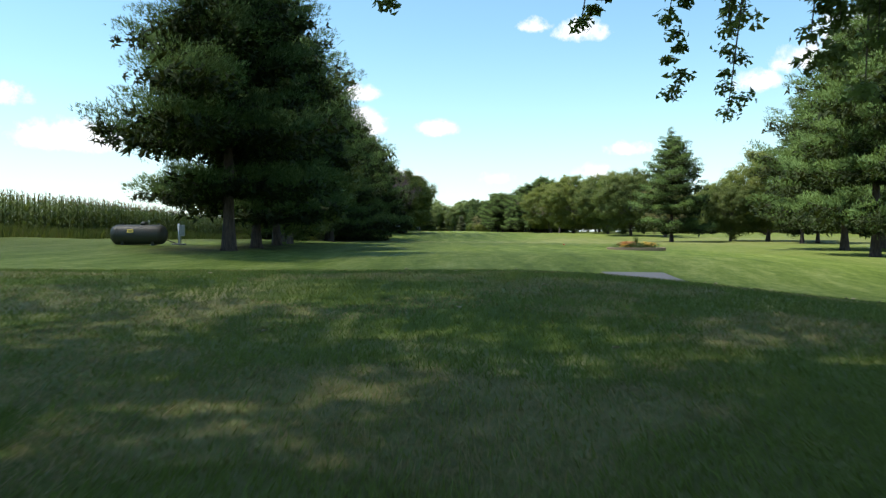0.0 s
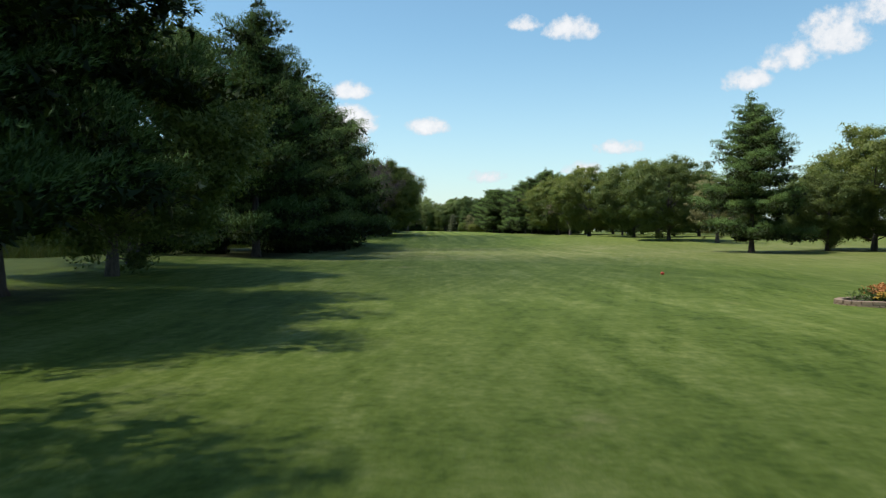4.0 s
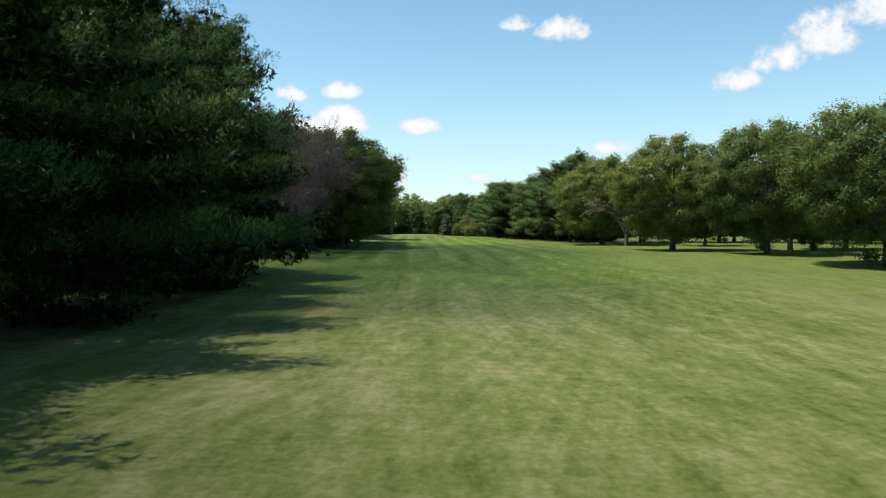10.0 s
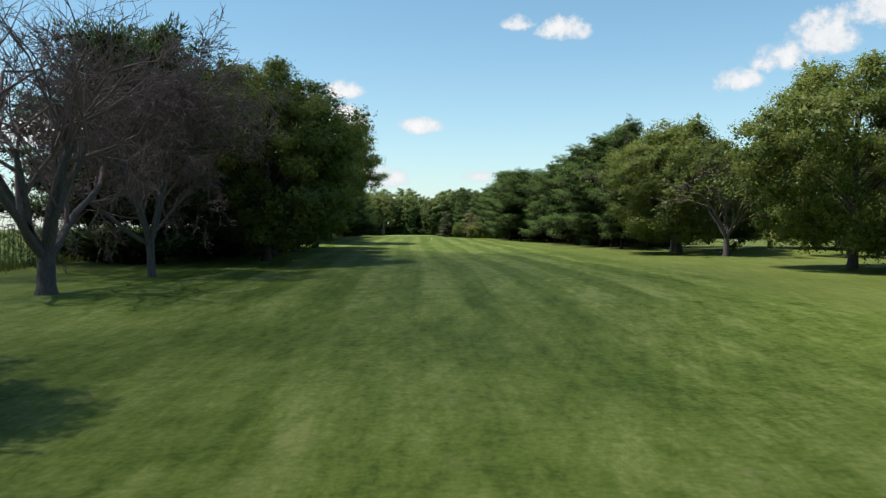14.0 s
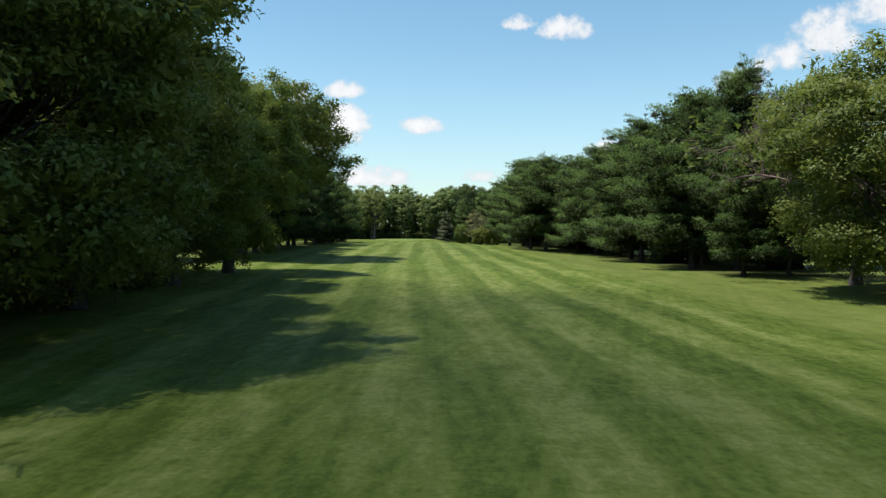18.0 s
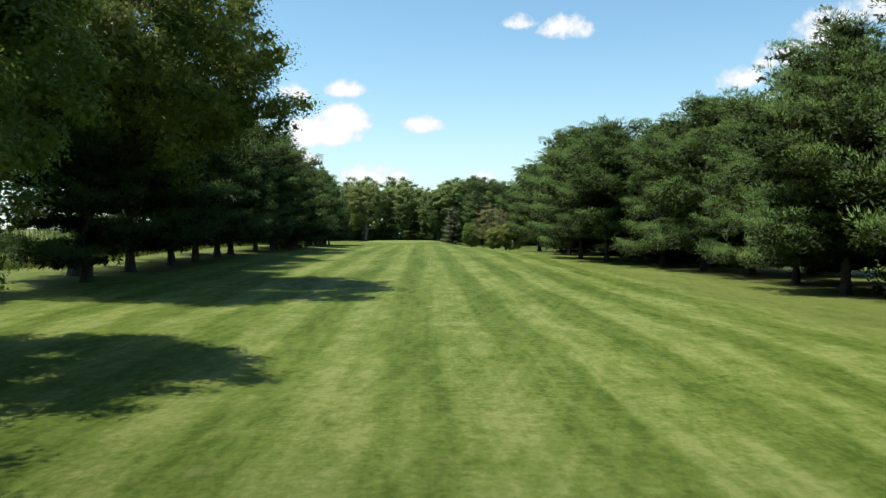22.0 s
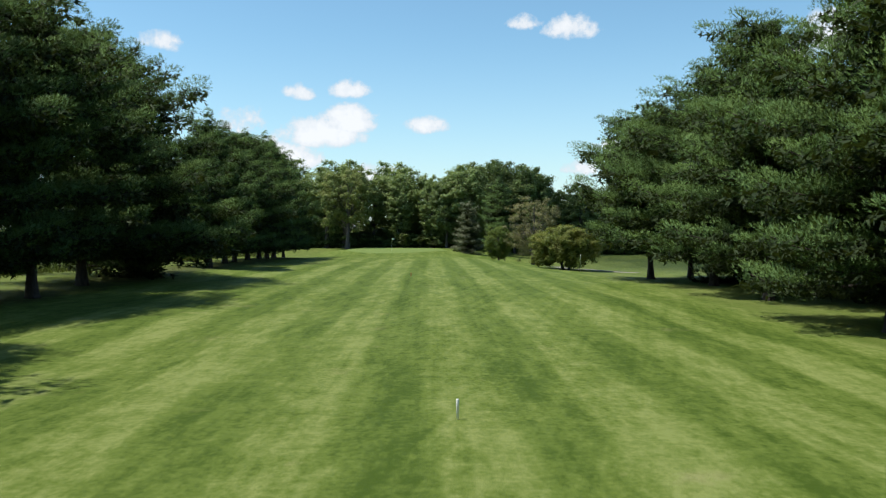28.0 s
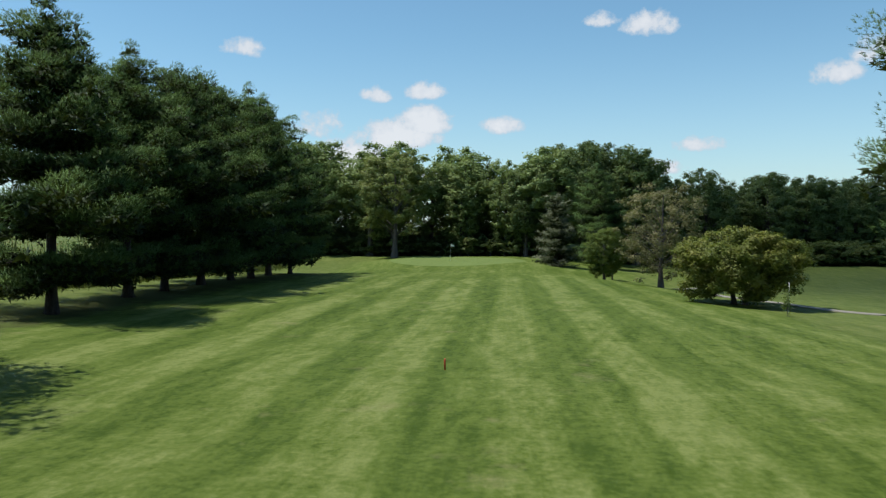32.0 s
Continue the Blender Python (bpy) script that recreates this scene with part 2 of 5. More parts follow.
def grass_material():
    """Mown turf: stripes left by the mower, blotches, dry spots and rough under the trees."""
    m, tree = material("mown_turf")
    tc = tree.nodes.new("ShaderNodeTexCoord")
    sep = tree.nodes.new("ShaderNodeSeparateXYZ")
    tree.links.new(tc.outputs["Object"], sep.inputs[0])
    x, y, _ = sep.outputs
    M = lambda op, a, b=None, c=None, clamp=False: math_node(tree, op, a, b, c, clamp)
    fine = noise_tex(tree, 7.0, 5.0, 0.7)
    blades = noise_tex(tree, 38.0, 3.0, 0.7)
    mid = noise_tex(tree, 0.85, 5.0, 0.6)
    wide = noise_tex(tree, 0.11, 4.0, 0.55)
    streak = noise_tex(tree, 0.9, 4.0, 0.6, stretch=(1.0, 0.06, 1.0))
    lines = noise_tex(tree, 4.2, 4.0, 0.6, stretch=(1.0, 0.02, 1.0))
    patch = noise_tex(tree, 2.6, 4.0, 0.65)
    slant = noise_tex(tree, 2.4, 4.0, 0.6, stretch=(1.0, 0.05, 1.0), turn=16.0)
    slant_b = noise_tex(tree, 1.7, 4.0, 0.6, stretch=(1.0, 0.06, 1.0), turn=-12.0)
    # stripes of about three metres, a little wavy, on the fairway from the hollow to the green
    wav = noise_tex(tree, 0.05, 2.0)
    sx = M("ADD", x, M("MULTIPLY", M("SUBTRACT", wav, 0.5), 0.8))
    sx = M("ADD", sx, M("MULTIPLY", M("SUBTRACT", streak, 0.5), 0.9))
    # they bend a little to the left towards the green
    bend = M("MULTIPLY", M("SUBTRACT", 1.0, M("POWER", 2.71828, M("DIVIDE", M("MAXIMUM", M("SUBTRACT", y, 192.0), 0.0), -60.0))), 3.66)
    saw = M("SINE", M("MULTIPLY", M("SUBTRACT", M("ADD", sx, bend), 6.6), 1.745))
    band = M("ADD", 0.5, M("MULTIPLY", saw, 1.3), clamp=True)
    edge = M("SUBTRACT", 1.0, M("DIVIDE", M("ABSOLUTE", M("SUBTRACT", x, 2.5)), 19.0))
    on = M("MULTIPLY", M("MULTIPLY", edge, 4.0, clamp=True), M("MULTIPLY", M("SUBTRACT", M("SUBTRACT", y, 168.0), M("MULTIPLY", M("MULTIPLY", M("SUBTRACT", x, 3.0), M("SUBTRACT", x, 3.0)), 0.025)), 0.25, clamp=True))
    on = M("MULTIPLY", on, M("MULTIPLY", M("SUBTRACT", 402.0, y), 0.12, clamp=True))
    early = M("MULTIPLY", M("MULTIPLY", M("SUBTRACT", y, 18.0), 0.05, clamp=True), 0.22)
    on = M("MAXIMUM", on, M("MULTIPLY", early, M("MULTIPLY", edge, 4.0, clamp=True)))
    stripe = M("MULTIPLY", on, M("SUBTRACT", band, 0.5))
    tone = M("ADD", 0.5, M("MULTIPLY", M("MULTIPLY", stripe, M("ADD", 0.05, M("ADD", mid, M("MULTIPLY", wide, 0.8)))), 0.30))
    tone = M("ADD", tone, M("MULTIPLY", M("SUBTRACT", mid, 0.5), 0.75))
    tone = M("ADD", tone, M("MULTIPLY", M("SUBTRACT", patch, 0.5), 0.75))
    tone = M("ADD", tone, M("MULTIPLY", M("SUBTRACT", wide, 0.5), 0.6))
    tone = M("ADD", tone, M("MULTIPLY", M("SUBTRACT", streak, 0.5), 0.75))
    tone = M("ADD", tone, M("MULTIPLY", M("SUBTRACT", fine, 0.5), 1.1))
    tone = M("ADD", tone, M("MULTIPLY", M("SUBTRACT", lines, 0.5), 0.5))
    tone = M("ADD", tone, M("MULTIPLY", M("SUBTRACT", slant, 0.5), 0.7))
    tone = M("ADD", tone, M("MULTIPLY", M("SUBTRACT", slant_b, 0.5), 0.6))
    col = ramp(tree, tone, [(0.08, (0.056, 0.092, 0.010)), (0.5, (0.124, 0.170, 0.029)), (0.92, (0.222, 0.260, 0.074))])
    gx, gy = M("DIVIDE", M("ADD", x, 3.0), 9.5), M("DIVIDE", M("SUBTRACT", y, 422.0), 9.5)
    putting = M("MULTIPLY", M("SUBTRACT", 1.0, M("ADD", M("MULTIPLY", gx, gx), M("MULTIPLY", gy, gy))), 14.0, clamp=True)
    col = mix_rgb(tree, M("MULTIPLY", putting, 0.85), col, (0.185, 0.245, 0.072))
    # brown fallen needles under the rows of pines, darkened to paint in tree shade
    wob = M("ADD", x, M("MULTIPLY", M("SUBTRACT", mid, 0.5), 5.0))
    def bed(x0, x1, y0, y1):
        a = M("MULTIPLY", M("MULTIPLY", M("SUBTRACT", wob, x0), 0.5, clamp=True), M("MULTIPLY", M("SUBTRACT", x1, wob), 0.5, clamp=True))
        b = M("MULTIPLY", M("MULTIPLY", M("SUBTRACT", y, y0), 0.25, clamp=True), M("MULTIPLY", M("SUBTRACT", y1, y), 0.25, clamp=True))
        return M("MULTIPLY", a, b)
    shade_litter = M("MAXIMUM", bed(26.5, 38.0, 236.0, 354.0), M("MAXIMUM", bed(-19.0, -10.5, 84.0, 160.0), M("MAXIMUM", bed(-15.0, -9.0, 31.0, 58.0), bed(-21.0, -15.0, 270.0, 404.0))))
    shade_litter = M("MULTIPLY", shade_litter, M("ADD", 0.30, M("MULTIPLY", patch, 0.9)), clamp=True)
    straw = mix_rgb(tree, fine, (0.016, 0.012, 0.008), (0.058, 0.042, 0.026))
    col = mix_rgb(tree, shade_litter, col, straw)
    # drier, greyer rough in the hollow before the fairway
    hollow = M("MULTIPLY", M("MULTIPLY", M("SUBTRACT", y, 78.0), 0.06, clamp=True), M("MULTIPLY", M("SUBTRACT", 152.0, y), 0.05, clamp=True))
    col = mix_rgb(tree, M("MULTIPLY", hollow, M("ADD", 0.35, M("MULTIPLY", wide, 0.9))), col, (1.22, 0.99, 1.75), "MULTIPLY")
    # paler, coarser rough away from the fairway
    off = M("MULTIPLY", M("SUBTRACT", M("ABSOLUTE", M("SUBTRACT", M("ADD", x, M("MULTIPLY", mid, 3.0)), 3.0)), 17.0), 0.4, clamp=True)
    col = mix_rgb(tree, M("MULTIPLY", off, M("ADD", 0.1, M("MULTIPLY", mid, 0.6))), col, (0.145, 0.165, 0.050))
    # dry, straw-coloured spots, most of them by the tee
    dry_n = noise_tex(tree, 0.42, 6.0, 0.68)
    tee = M("MULTIPLY", M("SUBTRACT", 16.0, y), 0.1, clamp=True)
    dry = M("MULTIPLY", M("SUBTRACT", dry_n, M("SUBTRACT", 0.615, M("MULTIPLY", tee, 0.165))), 5.0, clamp=True)
    dry = M("MULTIPLY", dry, M("ADD", 0.25, M("MULTIPLY", fine, 0.8)))
    col = mix_rgb(tree, M("MULTIPLY", dry, 0.85), col, (0.33, 0.27, 0.15))
    # grain of single blades
    grain = M("MULTIPLY", M("SUBTRACT", blades, 0.5), 1.6)
    col = mix_rgb(tree, M("ADD", 0.35, grain, clamp=True), col, mix_rgb(tree, 0.45, col, (0.02, 0.045, 0.006)))
    p = principled(tree, 0.75)
    p.inputs["Specular IOR Level"].default_value = 0.08
    tree.links.new(col, p.inputs["Base Color"])
    h = M("ADD", M("MULTIPLY", blades, 0.6), fine)
    return finish(m, p.outputs[0], h, 0.55, 0.05, [p])


TURF = grass_material()
NEEDLES = leaf_material("pine_needles", (0.046, 0.097, 0.035), (0.128, 0.216, 0.068), (0.145, 0.227, 0.064), 0.17, 0.16)
MAPLE = leaf_material("maple_leaves", (0.085, 0.124, 0.031), (0.193, 0.244, 0.062), (0.251, 0.267, 0.069), 0.42)
OAK = leaf_material("dark_broad_leaves", (0.062, 0.101, 0.032), (0.149, 0.201, 0.062), (0.186, 0.218, 0.067), 0.40)
YELLOWING = leaf_material("yellowing_leaves", (0.090, 0.140, 0.034), (0.188, 0.258, 0.060), (0.238, 0.282, 0.060), 0.48)
PALEWOODS = leaf_material("pale_woodland_leaves", (0.146, 0.190, 0.067), (0.302, 0.347, 0.112), (0.336, 0.347, 0.118), 0.42)
WOODS = leaf_material("woodland_leaves", (0.136, 0.201, 0.073), (0.277, 0.366, 0.118), (0.313, 0.378, 0.130))
DARKWOODS = leaf_material("dark_woodland_leaves", (0.085, 0.135, 0.052), (0.185, 0.255, 0.088), (0.200, 0.260, 0.090), 0.40)
SPRUCE = leaf_material("spruce_needles", (0.090, 0.112, 0.070), (0.210, 0.225, 0.145), None, 0.2)
HAW = leaf_material("hawthorn_leaves", (0.109, 0.144, 0.028), (0.224, 0.259, 0.051), (0.270, 0.259, 0.057))
WITHERED = leaf_material("withered_leaves", (0.185, 0.170, 0.080), (0.310, 0.285, 0.135), (0.320, 0.275, 0.140))
MAIZE = leaf_material("maize_leaves", (0.050, 0.090, 0.022), (0.130, 0.185, 0.050), (0.14, 0.17, 0.06))
TASSEL = plain_material("maize_tassels", (0.26, 0.20, 0.09), (0.36, 0.29, 0.14), 20.0, 0.9)
BARK = bark_material("pine_bark", (0.026, 0.019, 0.016), (0.092, 0.068, 0.055))
GREYBARK = bark_material("grey_bark", (0.045, 0.038, 0.033), (0.135, 0.115, 0.100))
DEADWOOD = bark_material("dead_wood", (0.055, 0.044, 0.042), (0.150, 0.122, 0.112), 8.0)
# needle colour darkened to paint in the shade inside pine crowns
SHADENEEDLES = leaf_material("shade_inner_needles", (0.022, 0.034, 0.016), (0.042, 0.060, 0.026), None, 0.1, 0.1)
DEADTWIG = bark_material("dead_twigs", (0.120, 0.078, 0.072), (0.235, 0.165, 0.150), 8.0)


# ---------------------------------------------------------------- mesh helpers
def mesh_object(name, verts, faces, mat, parent=None, label="", smooth_shade=False, normals=None, second=None):
    """One mesh object out of arrays of vertices and of triangles or quads."""
    me = bpy.data.meshes.new(name)
    verts, faces = np.asarray(verts, np.float32), np.asarray(faces, np.int32)
    n = faces.shape[1]
    me.vertices.add(len(verts))
    me.vertices.foreach_set("co", verts.ravel())
    me.loops.add(faces.size)
    me.loops.foreach_set("vertex_index", faces.ravel())
    me.polygons.add(len(faces))
    me.polygons.foreach_set("loop_start", np.arange(0, faces.size, n, dtype=np.int32))
    if smooth_shade:
        me.polygons.foreach_set("use_smooth", np.ones(len(faces), bool))
    me.materials.append(mat)
    if second:   # the last faces have a material of their own
        me.materials.append(second[0])
        me.polygons.foreach_set("material_index", (np.arange(len(faces)) >= len(faces) - second[1]).astype(np.int32))
    me.update(calc_edges=True)
    if normals is not None:
        me.polygons.foreach_set("use_smooth", np.ones(len(faces), bool))
        me.normals_split_custom_set_from_vertices(np.asarray(normals, np.float32).tolist())
    ob = new(name, me)
    if parent:
        ob.parent = parent
    if label:
        tagged(ob, label)
    return ob


def part(name, bm, mat, parent, label=""):
    """Links a bmesh as one mesh object under a thing or a part."""
    me = bpy.data.meshes.new(name)
    bm.to_mesh(me)
    bm.free()
    me.materials.append(mat)
    ob = new(name, me)
    if parent:
        ob.parent = parent
    if label:
        tagged(ob, label)
    return ob


class Tubes:
    """Tapered limbs gathered into one mesh of quads."""
    def __init__(self):
        self.v, self.f, self.n = [], [], 0

    def add(self, pts, radii, sides=5):
        pts = np.asarray(pts, float)
        d = np.gradient(pts, axis=0)
        d /= np.linalg.norm(d, axis=1)[:, None] + 1e-9
        ref = np.where(np.abs(d[:, 2:3]) > 0.9, [[1.0, 0, 0]], [[0, 0, 1.0]])
        a = np.cross(d, ref)
        a /= np.linalg.norm(a, axis=1)[:, None] + 1e-9
        b = np.cross(d, a)
        ang = np.arange(sides) * 2 * np.pi / sides
        ring = a[:, None, :] * np.cos(ang)[None, :, None] + b[:, None, :] * np.sin(ang)[None, :, None]
        vs = pts[:, None, :] + ring * np.asarray(radii, float)[:, None, None]
        k = len(pts)
        i = np.arange(k - 1)[:, None] * sides
        j = np.arange(sides)[None, :]
        j2 = (j + 1) % sides
        f = np.stack([i + j, i + j2, i + sides + j2, i + sides + j], -1).reshape(-1, 4)
        self.v.append(vs.reshape(-1, 3))
        self.f.append(f + self.n)
        self.n += k * sides

    def done(self, name, mat, parent, label=""):
        return mesh_object(name, np.concatenate(self.v), np.concatenate(self.f), mat, parent, label, True)


def unit(v):
    return v / (np.linalg.norm(v, axis=-1, keepdims=True) + 1e-9)


def facing(v, f, nrm):
    """Turns every face so that it looks the way its normal asks."""
    a, b, c = v[f[:, 0]], v[f[:, 1]], v[f[:, 2]]
    back = np.einsum("ij,ij->i", np.cross(b - a, c - a), nrm[f[:, 0]]) < 0
    f = f.copy()
    f[back] = f[back][:, ::-1]
    return f


def needle_tufts(rng, c, d, size, round_n, blades=9, width=0.15, spread=0.75):
    """Bunches of needles: blades of one triangle that fan out round the direction d at every centre c."""
    n = len(c)
    way = unit(d[:, None, :] + rng.normal(0, spread, (n, blades, 3)))
    side = unit(np.cross(way, rng.normal(0, 1, (n, blades, 3)) * [1, 1, 0.45]))
    ln = size[:, None, None] * rng.uniform(0.7, 1.2, (n, blades, 1))
    root = c[:, None, :] - way * ln * 0.1
    w = ln * width
    v = np.stack([root - side * w * 0.5 + way * ln * 0.2, root + side * w * 0.5 + way * ln * 0.2, root + way * ln], 2).reshape(-1, 3)
    f = np.arange(len(v)).reshape(-1, 3)
    nrm = unit(round_n[:, None, :] + way * 0.35 + rng.normal(0, 0.22, (n, blades, 3)))
    nrm = np.repeat(nrm.reshape(-1, 3), 3, axis=0)
    return v, facing(v, f, nrm), nrm


def leaf_cards(rng, c, nrm, size, long=1.5, round_n=None):
    """Leaves: one pointed triangle each, lying across the direction nrm."""
    n = len(c)
    nrm = unit(nrm)
    a = unit(np.cross(nrm, rng.normal(0, 1, (n, 3))))
    b = np.cross(nrm, a)
    s = size[:, None]
    v = np.stack([c - a * s * long * 0.5, c + a * s * long * 0.22 - b * s * 0.5, c + a * s * long * 0.42 + b * s * 0.5], 1).reshape(-1, 3)
    f = np.arange(n * 3).reshape(-1, 3)
    if round_n is None:
        return v, f
    soft = np.repeat(unit(round_n + nrm * 0.35 + rng.normal(0, 0.2, (n, 3))), 3, axis=0)
    return v, facing(v, f, soft), soft


def joined(*pieces):
    """Joins (vertices, faces, normals) into one."""
    off, V, F, N = 0, [], [], []
    for v, f, n in pieces:
        V.append(v)
        F.append(f + off)
        N.append(n)
        off += len(v)
    return np.concatenate(V), np.concatenate(F), np.concatenate(N)


# ---------------------------------------------------------------- trees
def pine(name, seed, H=15.0, R=6.5, base=0.13, shape="round", tufts=56000, blades=4, sparse=0.06, needles=None, tuft=0.21, step=1.46, thick=0.115):
    """A white pine: a stout trunk, ragged whorls of long boughs with upturned ends, and puffs of needle tufts on their side branches."""
    rng = np.random.default_rng(seed)
    root = new(name)
    root.empty_display_size = 0.5
    wood = Tubes()
    hs = np.linspace(-0.1, H * 0.93, 12)
    bend = np.cumsum(rng.normal(0, 0.06, (12, 2)), axis=0) * np.linspace(0, 1, 12)[:, None]
    spine = np.column_stack([bend, hs])
    r0 = 0.0148 * H
    rad = r0 * (1 - np.clip(hs, 0, H) / H) ** 0.8 + 0.02
    rad[0] *= 1.45
    wood.add(spine, rad, 9)
    if base > 0.05:
        for k in range(5):
            a = k * 1.257 + rng.uniform(0, 0.6)
            wood.add([[math.cos(a) * r0 * 0.7, math.sin(a) * r0 * 0.7, 0.35], [math.cos(a) * r0 * 2.0, math.sin(a) * r0 * 2.0, -0.12]], [r0 * 0.5, r0 * 0.18], 5)
    specs = []
    lop = rng.uniform(0, 6.28, 3)
    z = base * H
    while z < H * 0.955:
        s = (z - base * H) / (H * (1 - base))
        if shape == "cone":
            L = R * (1 - s) ** 0.76 * min(1.0, 0.74 + s * 2.4)
        else:
            L = R * max(0.0, 1 - s ** 1.75) ** 0.74 * min(1.0, 0.86 + s * 1.5)
        L = max(L, 0.9)
        n = 6 if L > 3.0 else (5 if L > 1.3 else 3)
        off = rng.uniform(0, 6.28)
        tier = rng.uniform(0.80, 1.08)
        for k in range(n):
            if rng.random() < sparse:
                continue
            az = off + k * 6.283 / n + rng.normal(0, 0.24)
            lob = 1 + 0.11 * math.sin(az + lop[0]) + 0.09 * math.sin(2 * az + lop[1] + 4 * s) + 0.07 * math.sin(3 * az + lop[2] - 6 * s)
            specs.append((z + rng.uniform(-0.62, 0.62) * (1 - 0.5 * s), az, L * tier * lob * rng.uniform(0.62, 1.12), s))
        z += rng.uniform(0.78, 1.2) * step * (1 - 0.38 * s) * H / 15.0
    cs, rs, ax = [], [], []
    up = np.array([0, 0, 1.0])
    for zz, az, L, s in specs:
        out = np.array([math.cos(az), math.sin(az), 0.0])
        side = np.array([-out[1], out[0], 0.0])
        up0 = -0.06 + 0.80 * s ** 1.4 + rng.normal(0, 0.05)
        t = np.linspace(0, 1, 7)
        rise = L * (up0 * t - 0.09 * (1 - s) * np.sin(t * 2.3) + (0.13 + 0.05 * rng.normal()) * t ** 3)
        wig = rng.normal(0, 0.05) * L * np.sin(t * 3.1)
        base_pt = np.array([np.interp(zz, hs, spine[:, 0]), np.interp(zz, hs, spine[:, 1]), zz])
        line = base_pt + out * (L * t)[:, None] + side * wig[:, None] + up * rise[:, None]
        wood.add(line, 0.015 * L * (1 - t) + 0.012, 4)
        # side branches fan out to both sides; each carries one or two puffs of needles
        m = max(3, int(round(1.12 * L)) + 2)
        for i, u in enumerate(np.linspace(1.0, 0.30 if L > 2 else 0.45, m)):
            u = float(np.clip(u + rng.normal(0, 0.035), 0.2, 1.0))
            b = np.array([np.interp(max(0.12, u - 0.10), t, line[:, j]) for j in range(3)])
            turn = 0.0 if i == 0 else (1 if i % 2 else -1) * rng.uniform(0.55, 1.15)
            d = out * math.cos(turn) + side * math.sin(turn) + up * rng.uniform(0.02, 0.30)
            d /= np.linalg.norm(d)
            w = 0.35 if i == 0 else L * 0.34 * (1.18 - u) ** 0.6 * rng.uniform(0.55, 1.15)
            tip = b + d * w - up * 0.05 * w
            if w > 0.4:
                wood.add([b, tip], [0.022, 0.008], 3)
            for q in ((1.0,) if w < 1.0 else (1.0, 0.5)):
                r = (0.58 + 0.056 * L) * rng.uniform(0.75, 1.3) * (H / 15.0) ** 0.5 * (0.85 if q < 1 else 1.0)
                cs.append(b + (tip - b) * q + up * rng.normal(0.03, 0.07))
                rs.append((r * 1.25, r * 0.95, r * rng.uniform(0.50, 0.68)))
                dd = d + up * rng.uniform(0.08, 0.62)
                ax.append(dd / np.linalg.norm(dd))
    # the leader and the short shoots round it
    for zz in np.linspace(H * 0.90, H * 0.99, 5):
        cs.append(np.array([spine[-1, 0], spine[-1, 1], zz]) + rng.normal(0, 0.22, 3))
        rs.append((0.62, 0.48, 0.48))
        ax.append(unit(np.array([rng.normal(0, 0.5), rng.normal(0, 0.5), 1.0])))
    wood.done("trunk", BARK, root)
    c, r, o = np.array(cs), np.array(rs), np.array(ax)
    lat = unit(np.cross(o, up))
    top = np.cross(lat, o)
    cnt = np.maximum(8, tufts * r[:, 0] ** 1.5 / (r[:, 0] ** 1.5).sum()).astype(int)
    k = np.repeat(np.arange(len(c)), cnt)
    loc = unit(rng.normal(0, 1, (len(k), 3)) + np.array([0.40, 0, 0.95]))
    dev = loc[:, :1] * o[k] + loc[:, 1:2] * lat[k] + loc[:, 2:] * top[k]
    reach = rng.uniform(0.62, 1.10, (len(k), 1))
    pos = c[k] + (loc[:, :1] * r[k, :1] * o[k] + loc[:, 1:2] * r[k, 1:2] * lat[k] + loc[:, 2:] * r[k, 2:] * top[k]) * reach
    way = dev * 0.65 + o[k] * 0.55 + np.array([0, 0, 0.38])
    soft = unit(dev * np.array([1, 1, 1.5]) + o[k] * 0.20 + np.array([0, 0, 0.08]))
    v, f, nrm = needle_tufts(rng, pos, way, rng.uniform(0.7, 1.3, len(k)) * tuft, soft, blades, thick, 0.42)
    # inner twigs amid every puff and along the boughs; dark colour paints in shade
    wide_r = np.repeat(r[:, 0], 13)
    # set low, so that the undersides of the puffs come out dark
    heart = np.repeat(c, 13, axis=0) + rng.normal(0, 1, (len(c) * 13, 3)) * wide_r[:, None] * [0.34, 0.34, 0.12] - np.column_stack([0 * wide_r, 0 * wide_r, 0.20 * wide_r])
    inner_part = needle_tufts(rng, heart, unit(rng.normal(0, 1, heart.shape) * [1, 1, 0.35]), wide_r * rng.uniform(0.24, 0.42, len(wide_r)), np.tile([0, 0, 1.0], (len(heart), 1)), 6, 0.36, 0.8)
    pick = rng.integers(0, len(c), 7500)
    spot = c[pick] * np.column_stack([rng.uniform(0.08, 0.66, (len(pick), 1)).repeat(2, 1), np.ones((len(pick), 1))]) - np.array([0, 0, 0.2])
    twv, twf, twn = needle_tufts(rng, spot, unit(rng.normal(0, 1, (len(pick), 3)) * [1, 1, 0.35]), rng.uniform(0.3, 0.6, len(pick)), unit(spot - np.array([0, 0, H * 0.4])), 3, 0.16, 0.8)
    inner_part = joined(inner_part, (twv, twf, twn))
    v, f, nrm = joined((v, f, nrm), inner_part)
    mesh_object("crown", v, f, needles or NEEDLES, root, normals=nrm, second=(SHADENEEDLES, len(inner_part[1])))
    return root


